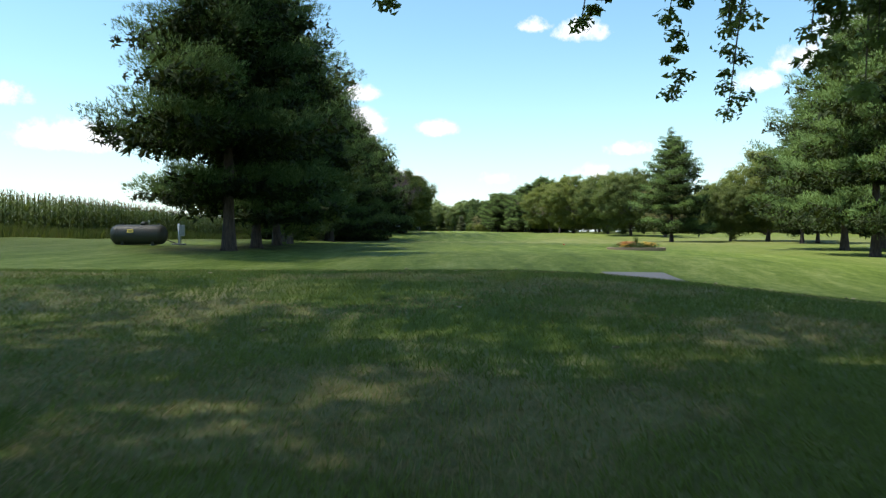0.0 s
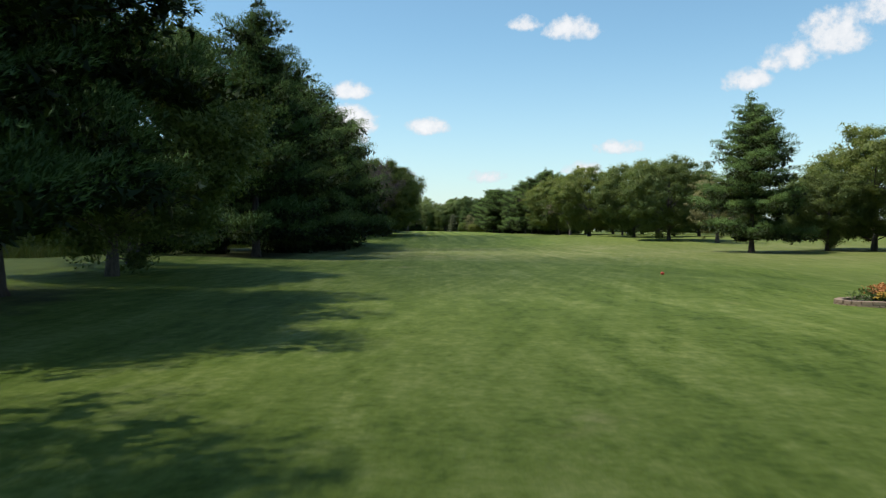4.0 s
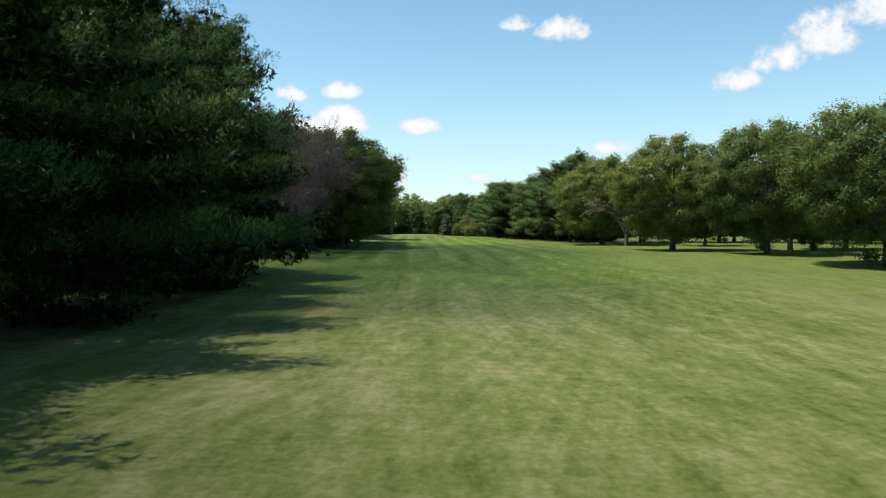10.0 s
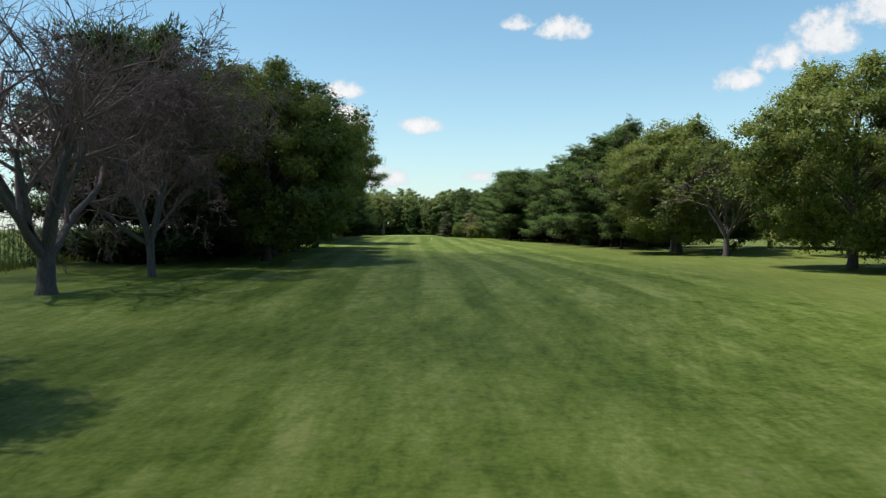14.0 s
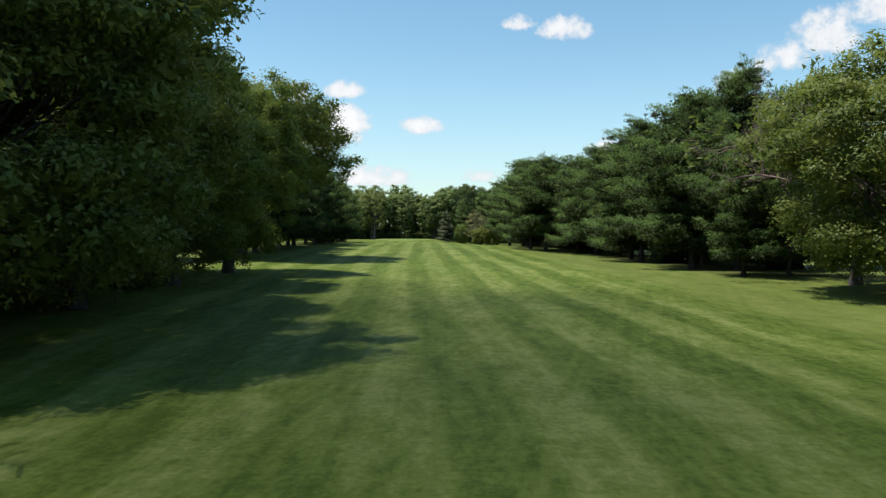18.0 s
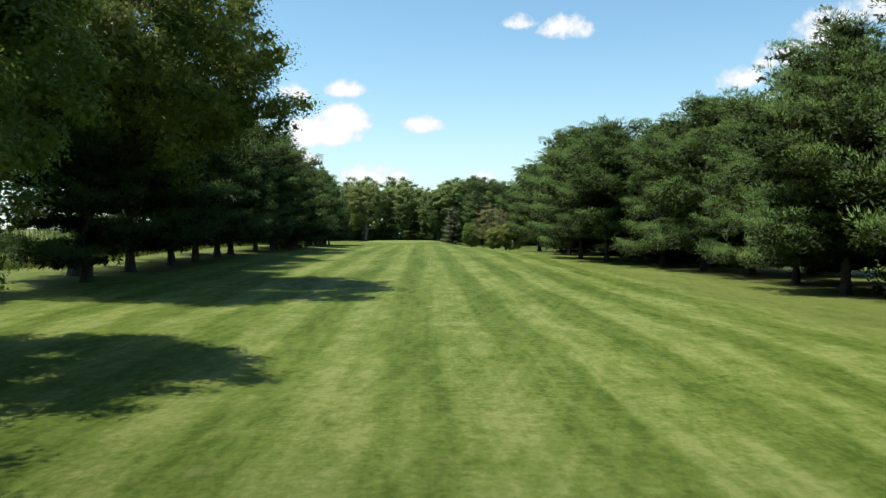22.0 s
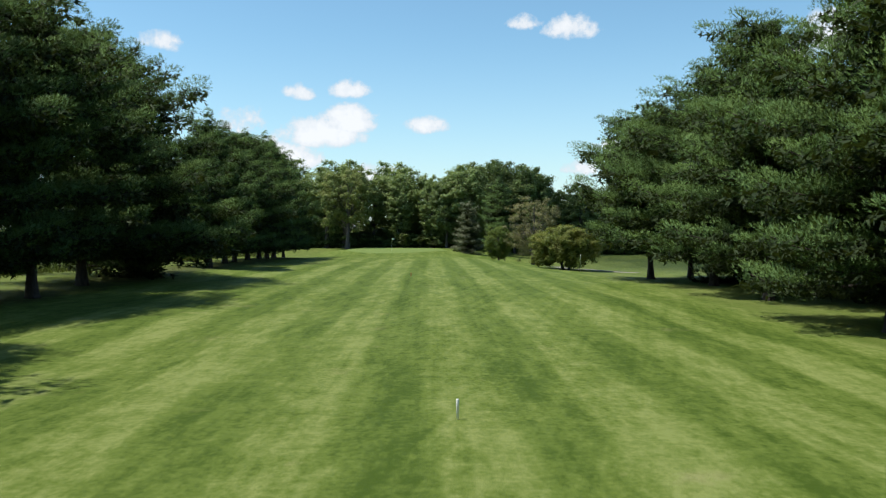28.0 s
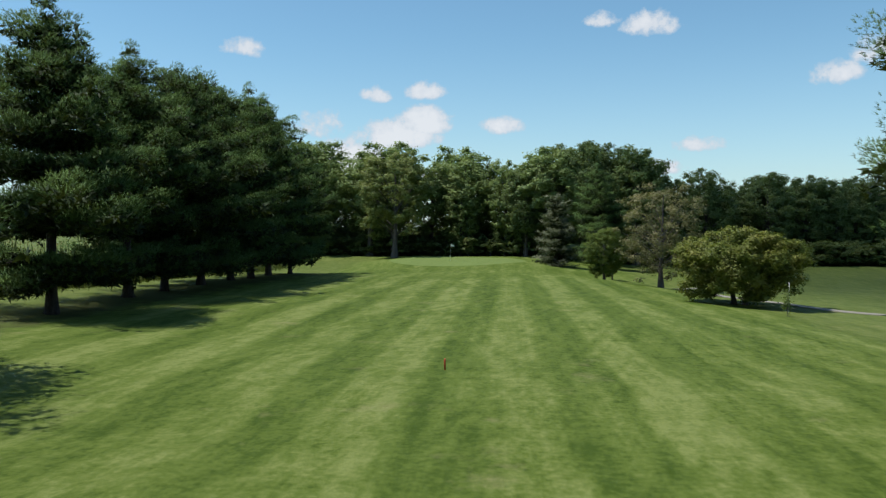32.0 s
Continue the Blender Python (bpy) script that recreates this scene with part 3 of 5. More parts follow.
def broadleaf(name, seed, H=14.0, R=6.0, base=0.10, clumps=400, leaves=290, mat=None, bark=None, leaf=0.118, low=1.0, stems=1, gappy=0.0, extra=(), clump=0.86, middle=(0.0, 0.0), inner=0.45, slim=0.0, stout=1.0, heart=0.62, ragged=1.0):
    """A broad-leaved tree: forking limbs that end in many clumps of leaves, a domed top and a flatter underside."""
    rng = np.random.default_rng(seed)
    root = new(name)
    root.empty_display_size = 0.5
    wood = Tubes()
    fork = max(1.2, H * base * 0.9)
    tops = []
    for k in range(stems):
        a = k * 6.283 / max(1, stems) + rng.uniform(0, 1)
        tilt = 0.0 if stems == 1 else 0.30
        hs = np.linspace(0, H * 0.82, 8)
        sx = np.cumsum(rng.normal(0, 0.07, 8)) + math.cos(a) * tilt * hs + math.cos(a) * 0.45 * (stems > 1) + middle[0] * hs / H * 0.7
        sy = np.cumsum(rng.normal(0, 0.07, 8)) + math.sin(a) * tilt * hs + math.sin(a) * 0.45 * (stems > 1) + middle[1] * hs / H * 0.7
        sx, sy = sx - sx[0] * (stems == 1), sy - sy[0] * (stems == 1)
        r0 = 0.021 * H * stout / stems ** 0.5
        rad = r0 * (1 - hs / (H * 0.9)) + 0.02
        rad[0] *= 1.5
        hs = hs.copy()
        hs[0] -= 0.15
        spine = np.column_stack([sx, sy, hs])
        wood.add(spine, rad, 8)
        tops.append((spine, rad))
    c = []
    zc, zr = H * (base + 0.93) / 2, H * (0.93 - base) / 2
    lobes = rng.uniform(0, 6.28, 8)
    while len(c) < clumps:
        p = rng.normal(0, 1, 3)
        p /= np.linalg.norm(p)
        rr = rng.uniform(inner, 1.0) ** 0.6
        az = math.atan2(p[1], p[0])
        wob = 1 + ragged * (0.06 * math.sin(2 * az + lobes[0] + 2 * p[2]) + 0.06 * math.sin(3 * az + lobes[1] - 4 * p[2]) + 0.05 * math.sin(5 * az + lobes[2] + 5 * p[2]) + 0.04 * math.sin(7 * p[2] + lobes[3]))
        # squarer than a ball below: full and flat underneath, a dome above
        flat = math.hypot(p[0], p[1])
        if p[2] < 0:
            flat_r = flat ** 0.6
            x, y = p[0] / max(flat, 1e-3) * flat_r, p[1] / max(flat, 1e-3) * flat_r
        else:
            x, y = p[0] * (1 + 0.10 * (1 - p[2])), p[1] * (1 + 0.10 * (1 - p[2]))
        taper = 1 - slim * max(0.0, -p[2])
        c.append([x * rr * wob * R * taper + middle[0], y * rr * wob * R * taper + middle[1], zc + p[2] * rr * wob * zr * (1.0 if p[2] > 0 else low)])
    c = np.array(c + [list(e) for e in extra])
    n_all = len(c)
    picks = list(range(0, clumps, max(1, clumps // 34))) + list(range(clumps + 5, n_all, 6))
    for i in picks:
        p = c[i]
        spine, rad = tops[int(rng.integers(len(tops)))]
        zs = float(np.clip(p[2] * 0.62 - 0.25 * math.hypot(p[0], p[1]) + 0.5, fork * 0.8, H * 0.7))
        if i >= clumps:
            zs = H * 0.55
        b = np.array([np.interp(zs, spine[:, 2], spine[:, 0]), np.interp(zs, spine[:, 2], spine[:, 1]), zs])
        t = np.linspace(0, 1, 6)[:, None]
        lift = 0.10 if i < clumps else 0.34
        midp = (b + p) / 2 + np.array([0, 0, lift * np.linalg.norm(p - b)]) + rng.normal(0, 0.15, 3)
        line = b * (1 - t) ** 2 + midp * 2 * t * (1 - t) + p * t ** 2
        wood.add(line, np.linspace(0.0045 * H, 0.008, 6), 4)
    wood.done("trunk", bark or GREYBARK, root)
    size = rng.uniform(0.72, 1.28, n_all) * R / 6.0 * clump
    size[clumps:] = rng.uniform(0.10, 0.27, n_all - clumps)
    n = leaves * n_all
    k = np.repeat(np.arange(n_all), leaves)
    d = unit(rng.normal(0, 1, (n, 3)))
    rr = np.where(rng.random(n) < 0.72, rng.uniform(0.35, 1.0, n), rng.uniform(0.9, 1.25, n))
    pos = c[k] + d * (rr * size[k])[:, None] * np.array([1.08, 1.08, 0.72])
    if gappy or extra:
        keep = rng.random(n) > np.where(k < clumps, gappy, 0.5)
        pos, d, k = pos[keep], d[keep], k[keep]
        n = len(pos)
    nrm = d * 0.6 + np.array([0, 0, 0.7]) + rng.normal(0, 0.45, (n, 3))
    core = np.array([middle[0], middle[1], zc])
    bulge = unit((c - core) / np.array([R, R, zr]))
    soft = unit(d * 1.0 + bulge[k] * 0.50 + np.array([0, 0, 0.30]))
    ls = rng.uniform(0.65, 1.25, n) * leaf
    ls[k >= clumps] = rng.uniform(0.65, 1.25, int((k >= clumps).sum())) * 0.085
    # closer, shaded leaves deep in every clump
    deep = np.repeat(np.arange(clumps), 30)
    dp = c[deep] + rng.normal(0, 0.5, (len(deep), 3)) * (heart * size[deep])[:, None] * np.array([1, 1, 0.75])
    dn = unit(rng.normal(0, 1, (len(deep), 3)) + np.array([0, 0, 0.4]))
    v, f, nn = joined(leaf_cards(rng, pos, nrm, ls, 1.5, soft), leaf_cards(rng, dp, dn, heart * size[deep] * 0.5, 1.3, unit(dp - core)))
    mesh_object("crown", v, f, mat or MAPLE, root, normals=nn)
    return root


def bare_tree(name, seed, H=13.0, twig_mat=None, depth=6, kids=3, limbs=5, trunk_r=0.30, bole=0.13, droop=0.0, spread=0.75, green=None, share=0.0):
    """A dead or dying tree: bare forking limbs down to fine twigs, with leaves left on a share of them."""
    rng = np.random.default_rng(seed)
    root = new(name)
    root.empty_display_size = 0.5
    heavy, fine = Tubes(), Tubes()
    tips = []

    def grow(p, d, L, r, lev):
        n = 5 if lev < 2 else 3
        pts = [p]
        q, e = p.copy(), d.copy()
        for _ in range(n):
            e = e + rng.normal(0, 0.12, 3) + np.array([0, 0, 0.07 * (lev < 3) - droop * (lev > 1)])
            e /= np.linalg.norm(e)
            q = q + e * L / n
            pts.append(q.copy())
        (heavy if lev < 2 else fine).add(pts, np.linspace(r, r * 0.55, n + 1), 7 if lev < 2 else (4 if lev < 4 else 3))
        if lev >= depth - 1:
            tips.append(q.copy())
        if lev >= depth:
            return
        m = kids + (1 if lev > 2 else 0)
        for k in range(m):
            u = rng.uniform(0.3, 1.0) if k else 1.0
            i = min(n, max(1, int(round(u * n))))
            s = rng.normal(0, 1, 3)
            s -= e * (s @ e)
            s /= np.linalg.norm(s)
            nd = e * rng.uniform(0.55, 1.0) + s * spread * rng.uniform(0.5, 1.1)
            nd[2] += 0.10
            nd /= np.linalg.norm(nd)
            grow(pts[i], nd, L * rng.uniform(0.50, 0.74), max(0.015, r * rng.uniform(0.4, 0.6)), lev + 1)

    b = bole * H
    heavy.add([[0, 0, -0.15], [0.02, 0, b * 0.25], [0.05, 0.02, b]], [trunk_r * 1.5, trunk_r * 1.08, trunk_r], 9)
    for k in range(limbs):
        a = k * 6.283 / limbs + rng.normal(0, 0.25)
        lean = rng.uniform(0.25, 0.95)
        grow(np.array([0.05, 0.02, b * rng.uniform(0.8, 1.0)]), unit(np.array([math.cos(a) * lean, math.sin(a) * lean, rng.uniform(0.55, 1.0)])), H * rng.uniform(0.30, 0.40), trunk_r * rng.uniform(0.45, 0.6), 1)
    heavy.done("trunk", DEADWOOD, root)
    fine.done("crown", twig_mat or DEADTWIG, root, "bare crown of fine dry twigs")
    if green:
        c = np.array(tips)
        c = c[rng.random(len(c)) < share]
        c = np.repeat(c, 9, axis=0) + rng.normal(0, 0.28, (len(c) * 9, 3))
        v, f = leaf_cards(rng, c, rng.normal(0, 0.6, (len(c), 3)) + np.array([0, 0, 0.8]), rng.uniform(0.16, 0.32, len(c)))
        mesh_object("foliage", v, f, green, root, "sparse leaves left on the dying tree")
    return root


def spruce_shape(name, seed, H=9.0, R=3.5):
    return pine(name, seed, H, R, 0.03, "cone", 12000, 2, needles=SPRUCE, tuft=0.30, step=1.4)


PLACED = {}


def place(kind, x, y, s=1.0, turn=None, label="", wide=1.0, category="tree", group="", dz=0.0):
    """Stands a tree of that kind on the ground at x, y: the first is the one that was built, the rest are copies."""
    ob, used, lab, grp = PLACED[kind]
    turn = (x * 37.7 + y * 19.3) % 360 if turn is None else turn
    m = Matrix.LocRotScale((x, y, ground_z(x, y) - 0.05 + dz), Euler((0, 0, radians(turn))), (s * wide, s * wide, s))
    if used:
        t = copy_thing(ob, m)
    else:
        ob.matrix_basis = m
        t = ob
        PLACED[kind][1] = True
    return tagged(t, label or lab, category, group or grp)


def kind(key, ob, label, group):
    PLACED[key] = [ob, False, label, group]


# ---------------------------------------------------------------- ground
def grid_lines(a, b, fine_a, fine_b, step, grow=1.35):
    mid = list(np.arange(fine_a, fine_b + 1e-6, step))
    lo, s, p = [], step, fine_a
    while p > a:
        s *= grow
        p -= s
        lo.append(p)
    hi, s, p = [], step, fine_b
    while p < b:
        s *= grow
        p += s
        hi.append(p)
    return np.array(lo[::-1] + mid + hi)


def make_ground():
    xs = np.unique(np.concatenate([grid_lines(-3000, 3000, -34, 60, 1.5)]))
    ys = np.concatenate([grid_lines(-3000, 0, -12, 0, 0.75)[:], ])
    ys = np.unique(np.concatenate([[v for v in ys if v <= 0], np.arange(0.75, 45, 0.75), np.arange(45, 470, 2.0), [v for v in grid_lines(0, 3500, 440, 470, 2.0) if v > 470]]))
    gx, gy = np.meshgrid(xs, ys)
    gz = land(gx, np.clip(gy, -40, 470))
    v = np.column_stack([gx.ravel(), gy.ravel(), gz.ravel()])
    nx, ny = len(xs), len(ys)
    i = (np.arange(ny - 1)[:, None] * nx + np.arange(nx - 1)[None, :]).ravel()
    f = np.column_stack([i, i + 1, i + nx + 1, i + nx])
    ob = mesh_object("ground", v, f, TURF, None, "", True)
    return tagged(ob, "mown green fairway turf with mower stripes and dry spots", "ground", kind="structure")


make_ground()


# ---------------------------------------------------------------- tree kinds
PINES, BROAD, WOOD_TREES, DEAD = "pines along the fairway", "broad-leaved trees by the fairway", "trees of the far woods", "dead trees"
kind("pine_a", pine("white_pine", 1, 15.0, 5.9, 0.17, "cone"), "mature white pine with dark green needles at the fairway's edge", PINES)
kind("pine_b", pine("white_pine", 2, 15.0, 6.2, 0.19, "round"), "broad white pine with level boughs of dark green needles", PINES)
kind("pine_c", pine("white_pine", 3, 16.0, 6.4, 0.15, "cone", sparse=0.10), "tall white pine with an uneven crown beside the fairway", PINES)
kind("pine_d", pine("white_pine", 4, 15.0, 6.3, 0.17, "round", sparse=0.08), "dense white pine with low boughs over mown grass", PINES)
kind("pine_e", pine("white_pine", 5, 18.0, 7.0, 0.16, "round", 68000, sparse=0.20, step=1.7), "old open-crowned white pine with long level boughs", PINES)
kind("pine_low", pine("white_pine", 7, 15.0, 6.6, 0.09, "round", 70000, sparse=0.05, tuft=0.21, thick=0.10), "dense white pine with boughs sweeping down to the grass", PINES)
kind("pine_wide", pine("white_pine", 8, 14.5, 6.6, 0.23, "round", 74000, sparse=0.0, step=1.25), "dense round-topped white pine with dark spreading boughs", PINES)
kind("pine_far", pine("white_pine", 6, 15.0, 6.2, 0.12, "round", 18000, 2, tuft=0.40, thick=0.20), "white pine standing behind the fairway's first row", PINES)
kind("maple_a", broadleaf("maple_tree", 11, 14, 6.4, 0.07, mat=MAPLE, stout=0.85), "round maple with green leaves on mown grass", BROAD)
kind("maple_b", broadleaf("maple_tree", 12, 14, 6.4, 0.07, mat=OAK, stout=0.8), "spreading broad-leaved tree with dark green leaves", BROAD)
kind("maple_c", broadleaf("maple_tree", 13, 17, 6.6, 0.03, 440, mat=MAPLE, slim=0.1), "tall leafy maple at the fairway's edge", BROAD)
kind("yellow", broadleaf("maple_tree", 14, 17, 5.8, 0.04, 400, mat=YELLOWING, slim=0.1), "maple with yellowing leaves beside the pines", BROAD)
kind("overhang", broadleaf("maple_tree", 16, 21, 9.4, 0.33, 520, mat=MAPLE, middle=(3.6, -3.2), ragged=1.5, stout=1.3), "tall maple with long boughs reaching over the fairway", BROAD)
kind("open", broadleaf("maple_tree", 15, 13, 5.6, 0.10, 220, 160, OAK, leaf=0.15, gappy=0.25, clump=0.72, ragged=1.5), "open-crowned tree with small dark leaves by the maize", BROAD)
WOODKIND = dict(leaf=0.26, leaves=80, inner=0.35, ragged=1.6, heart=0.6, clump=1.12)
kind("wood_a", broadleaf("woodland_tree", 21, 18, 4.2, 0.16, 190, mat=WOODS, slim=0.3, **WOODKIND), "leafy woodland tree behind the green", WOOD_TREES)
kind("wood_b", broadleaf("woodland_tree", 22, 18, 4.6, 0.08, 210, mat=DARKWOODS, slim=0.2, **WOODKIND), "tall dark woodland tree behind the green", WOOD_TREES)
kind("wood_c", broadleaf("woodland_tree", 23, 16, 4.0, 0.20, 170, mat=PALEWOODS, slim=0.35, gappy=0.15, **WOODKIND), "slender pale woodland tree at the wood's edge", WOOD_TREES)
kind("wood_d", broadleaf("woodland_tree", 24, 19, 4.0, 0.05, 210, mat=WOODS, slim=0.1, gappy=0.1, **WOODKIND), "tall leafy poplar-like tree of the wood", WOOD_TREES)
kind("shrub", broadleaf("shrub", 25, 4.2, 2.6, 0.02, 60, 110, OAK, leaf=0.22, clump=1.1, stems=3), "low leafy shrub along the wood's edge", "shrubs along the wood")
kind("edge_oak", broadleaf("oak_tree", 26, 18, 5.6, 0.26, 260, 120, PALEWOODS, leaf=0.22, clump=0.72, ragged=1.6, gappy=0.2, stout=1.1), "tall open oak with a clear trunk before the wood", WOOD_TREES)
kind("dead_a", bare_tree("dead_tree", 31, 15.5, depth=5, kids=3, limbs=8, trunk_r=0.36, bole=0.12, spread=0.85), "bare dead tree with grey limbs beside the pines", DEAD)
kind("dead_b", bare_tree("dead_tree", 32, 12, depth=6, kids=4, limbs=7, trunk_r=0.16, droop=0.05, spread=0.9), "dead brownish tree with dense bare twigs", DEAD)
kind("dying", bare_tree("dying_tree", 33, 11, depth=5, kids=3, limbs=6, trunk_r=0.24, bole=0.16, droop=0.05, green=OAK, share=0.2), "half-dead tree with drooping bare twigs and sparse leaves", DEAD)
kind("haw", broadleaf("hawthorn_bush", 41, 6.3, 4.5, 0.07, 360, 130, HAW, leaf=0.14, stems=3, clump=0.72, stout=2.0, inner=0.35), "low spreading hawthorn with yellow-green leaves and several stems", "small trees by the green")
kind("withered", broadleaf("withered_tree", 43, 11.5, 4.4, 0.08, 200, 90, WITHERED, leaf=0.14, gappy=0.25, clump=0.75, slim=0.2, heart=0.3), "withered tree with thin tan-brown leaves and drooping twigs", "small trees by the green")
kind("spruce", spruce_shape("spruce", 51), "small grey-green spruce at the wood's edge", "small trees by the green")


def bough(x, y, z, wide, deep, count, seed):
    """The middles of the leaf clusters of one hanging bough."""
    r = np.random.default_rng(seed)
    return [tuple(p) for p in r.normal(0, 0.5, (count, 3)) * [wide, wide, deep] + [x, y, z]]


kind("tee_maple", broadleaf("maple_tree", 61, 18, 11.5, 0.47, 300, 120, OAK, leaf=0.20, clump=0.8, heart=0.26, middle=(-1.5, 1.5), inner=0.3,
                            extra=[(0.16 * math.sin(i * 2.3), 9.0 + 0.15 * math.cos(i * 1.7), 3.2 + 0.25 * i) for i in range(11)] + [(1.5 + 0.15 * math.sin(i * 1.9), 10.4 + 0.15 * math.cos(i * 2.6), 3.05 + 0.25 * i) for i in range(13)]
                            + [(1.45 + 0.1 * i, 10.4 + 0.1 * i, 5.0 + 0.3 * i) for i in range(5)] + [(-1.9 + 0.2 * i, 7.5, 3.95 + 0.22 * i) for i in range(4)] + [(-4.8, 6.5, 3.95), (-4.6, 6.5, 4.3)]
                            + bough(1.8, 5.3, 4.3, 1.3, 1.5, 170, 3) + bough(1.3, 5.6, 6.0, 1.3, 1.6, 120, 4)),
     "large maple with hanging leafy boughs over the tee", BROAD)

kind("shade_maple", broadleaf("maple_tree", 62, 17, 8.0, 0.5, 190, 110, OAK, leaf=0.24, clump=0.9, inner=0.3, gappy=0.2), "unseen high-crowned maple added behind the tee for shade", BROAD)

# the tee: a large maple overhead, and an unseen one added to shade it
place("tee_maple", 4.0, 4.0, 1.0, 0)
place("shade_maple", -9.0, -3.5, 1.0)

# left side: first pines by the gas tank
place("pine_e", -10.3, 36.0, 1.0, 200)
place("pine_c", -11.6, 46.5, 1.1)
place("pine_b", -11.8, 53.1, 1.1)
place("maple_b", -13.0, 63.5, 0.86)
place("open", -15.5, 72.0, 1.0)
# second group of pines
for key, px, py, ps in [("pine_a", -13.6, 91, 1.3), ("pine_d", -15.4, 99, 1.08), ("pine_low", -15.4, 108, 1.12), ("pine_b", -15.0, 117, 1.15), ("pine_low", -15.0, 127, 1.12), ("pine_d", -15.4, 136, 1.15), ("pine_low", -14.8, 145, 1.05),
                        ("pine_c", -14.8, 154, 1.15)]:
    place(key, px, py, ps, wide=0.9 if key == "pine_a" else 0.95)
place("pine_far", -18.0, 158.0, 1.15)
place("pine_far", -21.0, 147.0, 1.1)
place("pine_low", -20.5, 87.0, 0.55)
place("pine_far", -21.0, 97.0, 0.55)
place("pine_far", -22.0, 112.0, 1.0)
# dead trees and the tall leafy ones after them
place("dead_a", -15.0, 175.2, 1.12)
place("dead_b", -13.9, 186.0, 1.48)
for k, (px, py, ps) in enumerate([(-20.5, 196, 1.0), (-19.5, 202, 1.1), (-20, 210, 1.05), (-20.5, 218, 1.05), (-20, 226, 1.1)]):
    place("pine_far", px, py, ps)
place("maple_a", -10.8, 204.5, 1.3)
place("maple_c", -12.5, 216.0, 1.08)
place("yellow", -12.5, 229.5, 1.06)
place("maple_c", -18.5, 237.0, 1.0)
place("yellow", -12.0, 241.3, 1.0, wide=0.95)
place("overhang", -18.6, 270.0, 1.0, 0)
place("maple_b", -22.5, 256.0, 0.8)
place("pine_d", -16.6, 266.4, 0.80, wide=1.1)
# long row of pines on the left up to the green
for k, (px, py, ps) in enumerate([(-17.6, 275.7, 0.95), (-17.4, 283.8, 0.97), (-17.6, 291, 0.92), (-17.6, 298, 0.95), (-17.8, 304, 0.88), (-17.4, 314, 0.83), (-16.6, 320, 0.92), (-17.8, 328, 0.92), (-18.3, 337, 0.95), (-17.6, 353.5, 0.74),
                                    (-18.6, 362.5, 0.74), (-19.1, 368.3, 0.88), (-19.0, 374, 0.88), (-19.0, 380, 0.9), (-19.2, 385.5, 0.86), (-19.4, 391, 0.86), (-19.6, 399, 0.78)]):
    place("pine_low" if k == 8 else ("pine_a", "pine_d", "pine_c", "pine_b", "pine_a")[k % 5], px, py, ps, wide=1.15 if k < 9 else 1.25 if k < 11 else 1.08)

# right side
place("pine_b", 33.6, 62.7, 1.1)
place("pine_a", 28.0, 48.5, 0.95)
place("pine_a", 41.0, 70.0, 1.1)
place("pine_a", 34.2, 112.2, 0.84, wide=1.12)
place("withered", 43.0, 145.0, 1.0, label="withered tan-leaved tree among the maples")
place("maple_b", 44.9, 117.1, 0.85)
place("pine_d", 46.0, 96.0, 0.9)
place("pine_b", 52.0, 104.0, 0.9)
place("maple_a", 52.0, 120.0, 0.85)
place("maple_b", 38.9, 155.3, 1.24, wide=1.0)
place("maple_b", 38.7, 176.2, 1.30, wide=0.95)
place("maple_a", 47.0, 188.0, 0.8)
for px, py, ps in [(50, 240, 0.85), (57, 236, 0.9), (64, 246, 0.85), (71, 232, 0.9), (80, 226, 0.85)]:
    place("maple_a", px, py, ps, label="round leafy tree across the neighbouring fairway")
place("maple_b", 51.0, 190.0, 0.84)
place("maple_a", 58.0, 195.0, 0.8)
place("maple_a", 33.2, 191.2, 0.86)
place("dying", 33.2, 213.5, 1.12)
place("open", 46.0, 214.0, 0.8)
place("maple_a", 31.3, 221.8, 0.84, wide=1.05)
place("maple_b", 40.5, 231.0, 0.9)
place("dying", 33.3, 229.9, 1.35)
place("dead_b", 32.2, 237.0, 0.92, wide=0.62)
place("pine_c", 31.8, 245.5, 1.03, wide=0.85)
for key, px, py, ps in [("pine_d", 29.0, 237.8, 0.66), ("pine_b", 28.6, 248.1, 0.95), ("pine_c", 32.4, 255.5, 0.98), ("pine_b", 28.8, 265.1, 0.97), ("pine_a", 30.0, 273.5, 0.80), ("pine_d", 30.8, 282.5, 0.86), ("pine_b", 29.2, 289.3, 0.94), ("pine_c", 28.0, 297.5, 0.85),
                        ("pine_wide", 24.2, 305.5, 1.08), ("pine_d", 22.6, 312.2, 0.95), ("pine_d", 23.9, 326.4, 1.02), ("pine_wide", 24.6, 337.0, 1.0), ("pine_wide", 22.6, 346.3, 0.92)]:
    place(key, px, py, ps, wide=1.06)
for px, py, ps in [(36, 266, 1.1), (37, 285, 1.05), (35, 300, 1.0), (40, 251, 1.0), (42, 274, 1.0), (35.5, 316, 0.95), (35, 331, 0.9), (32.5, 259.5, 0.85), (31.5, 308.0, 0.9), (30.0, 320.0, 0.9), (30.5, 341.0, 0.85)]:
    place("pine_far", px, py, ps)
place("pine_d", 28.2, 352.5, 0.95)
place("haw", 20.3, 375.0, 0.95)
place("withered", 19.2, 397.0, 1.0)
place("yellow", 14.6, 405.0, 0.36, label="small yellowing young tree beside the withered one")
place("wood_c", 16.0, 409.0, 0.24, label="small bushy young tree beside the cart path")
place("spruce", 10.2, 421.6, 1.0)
place("pine_a", 17.0, 432.0, 0.75)

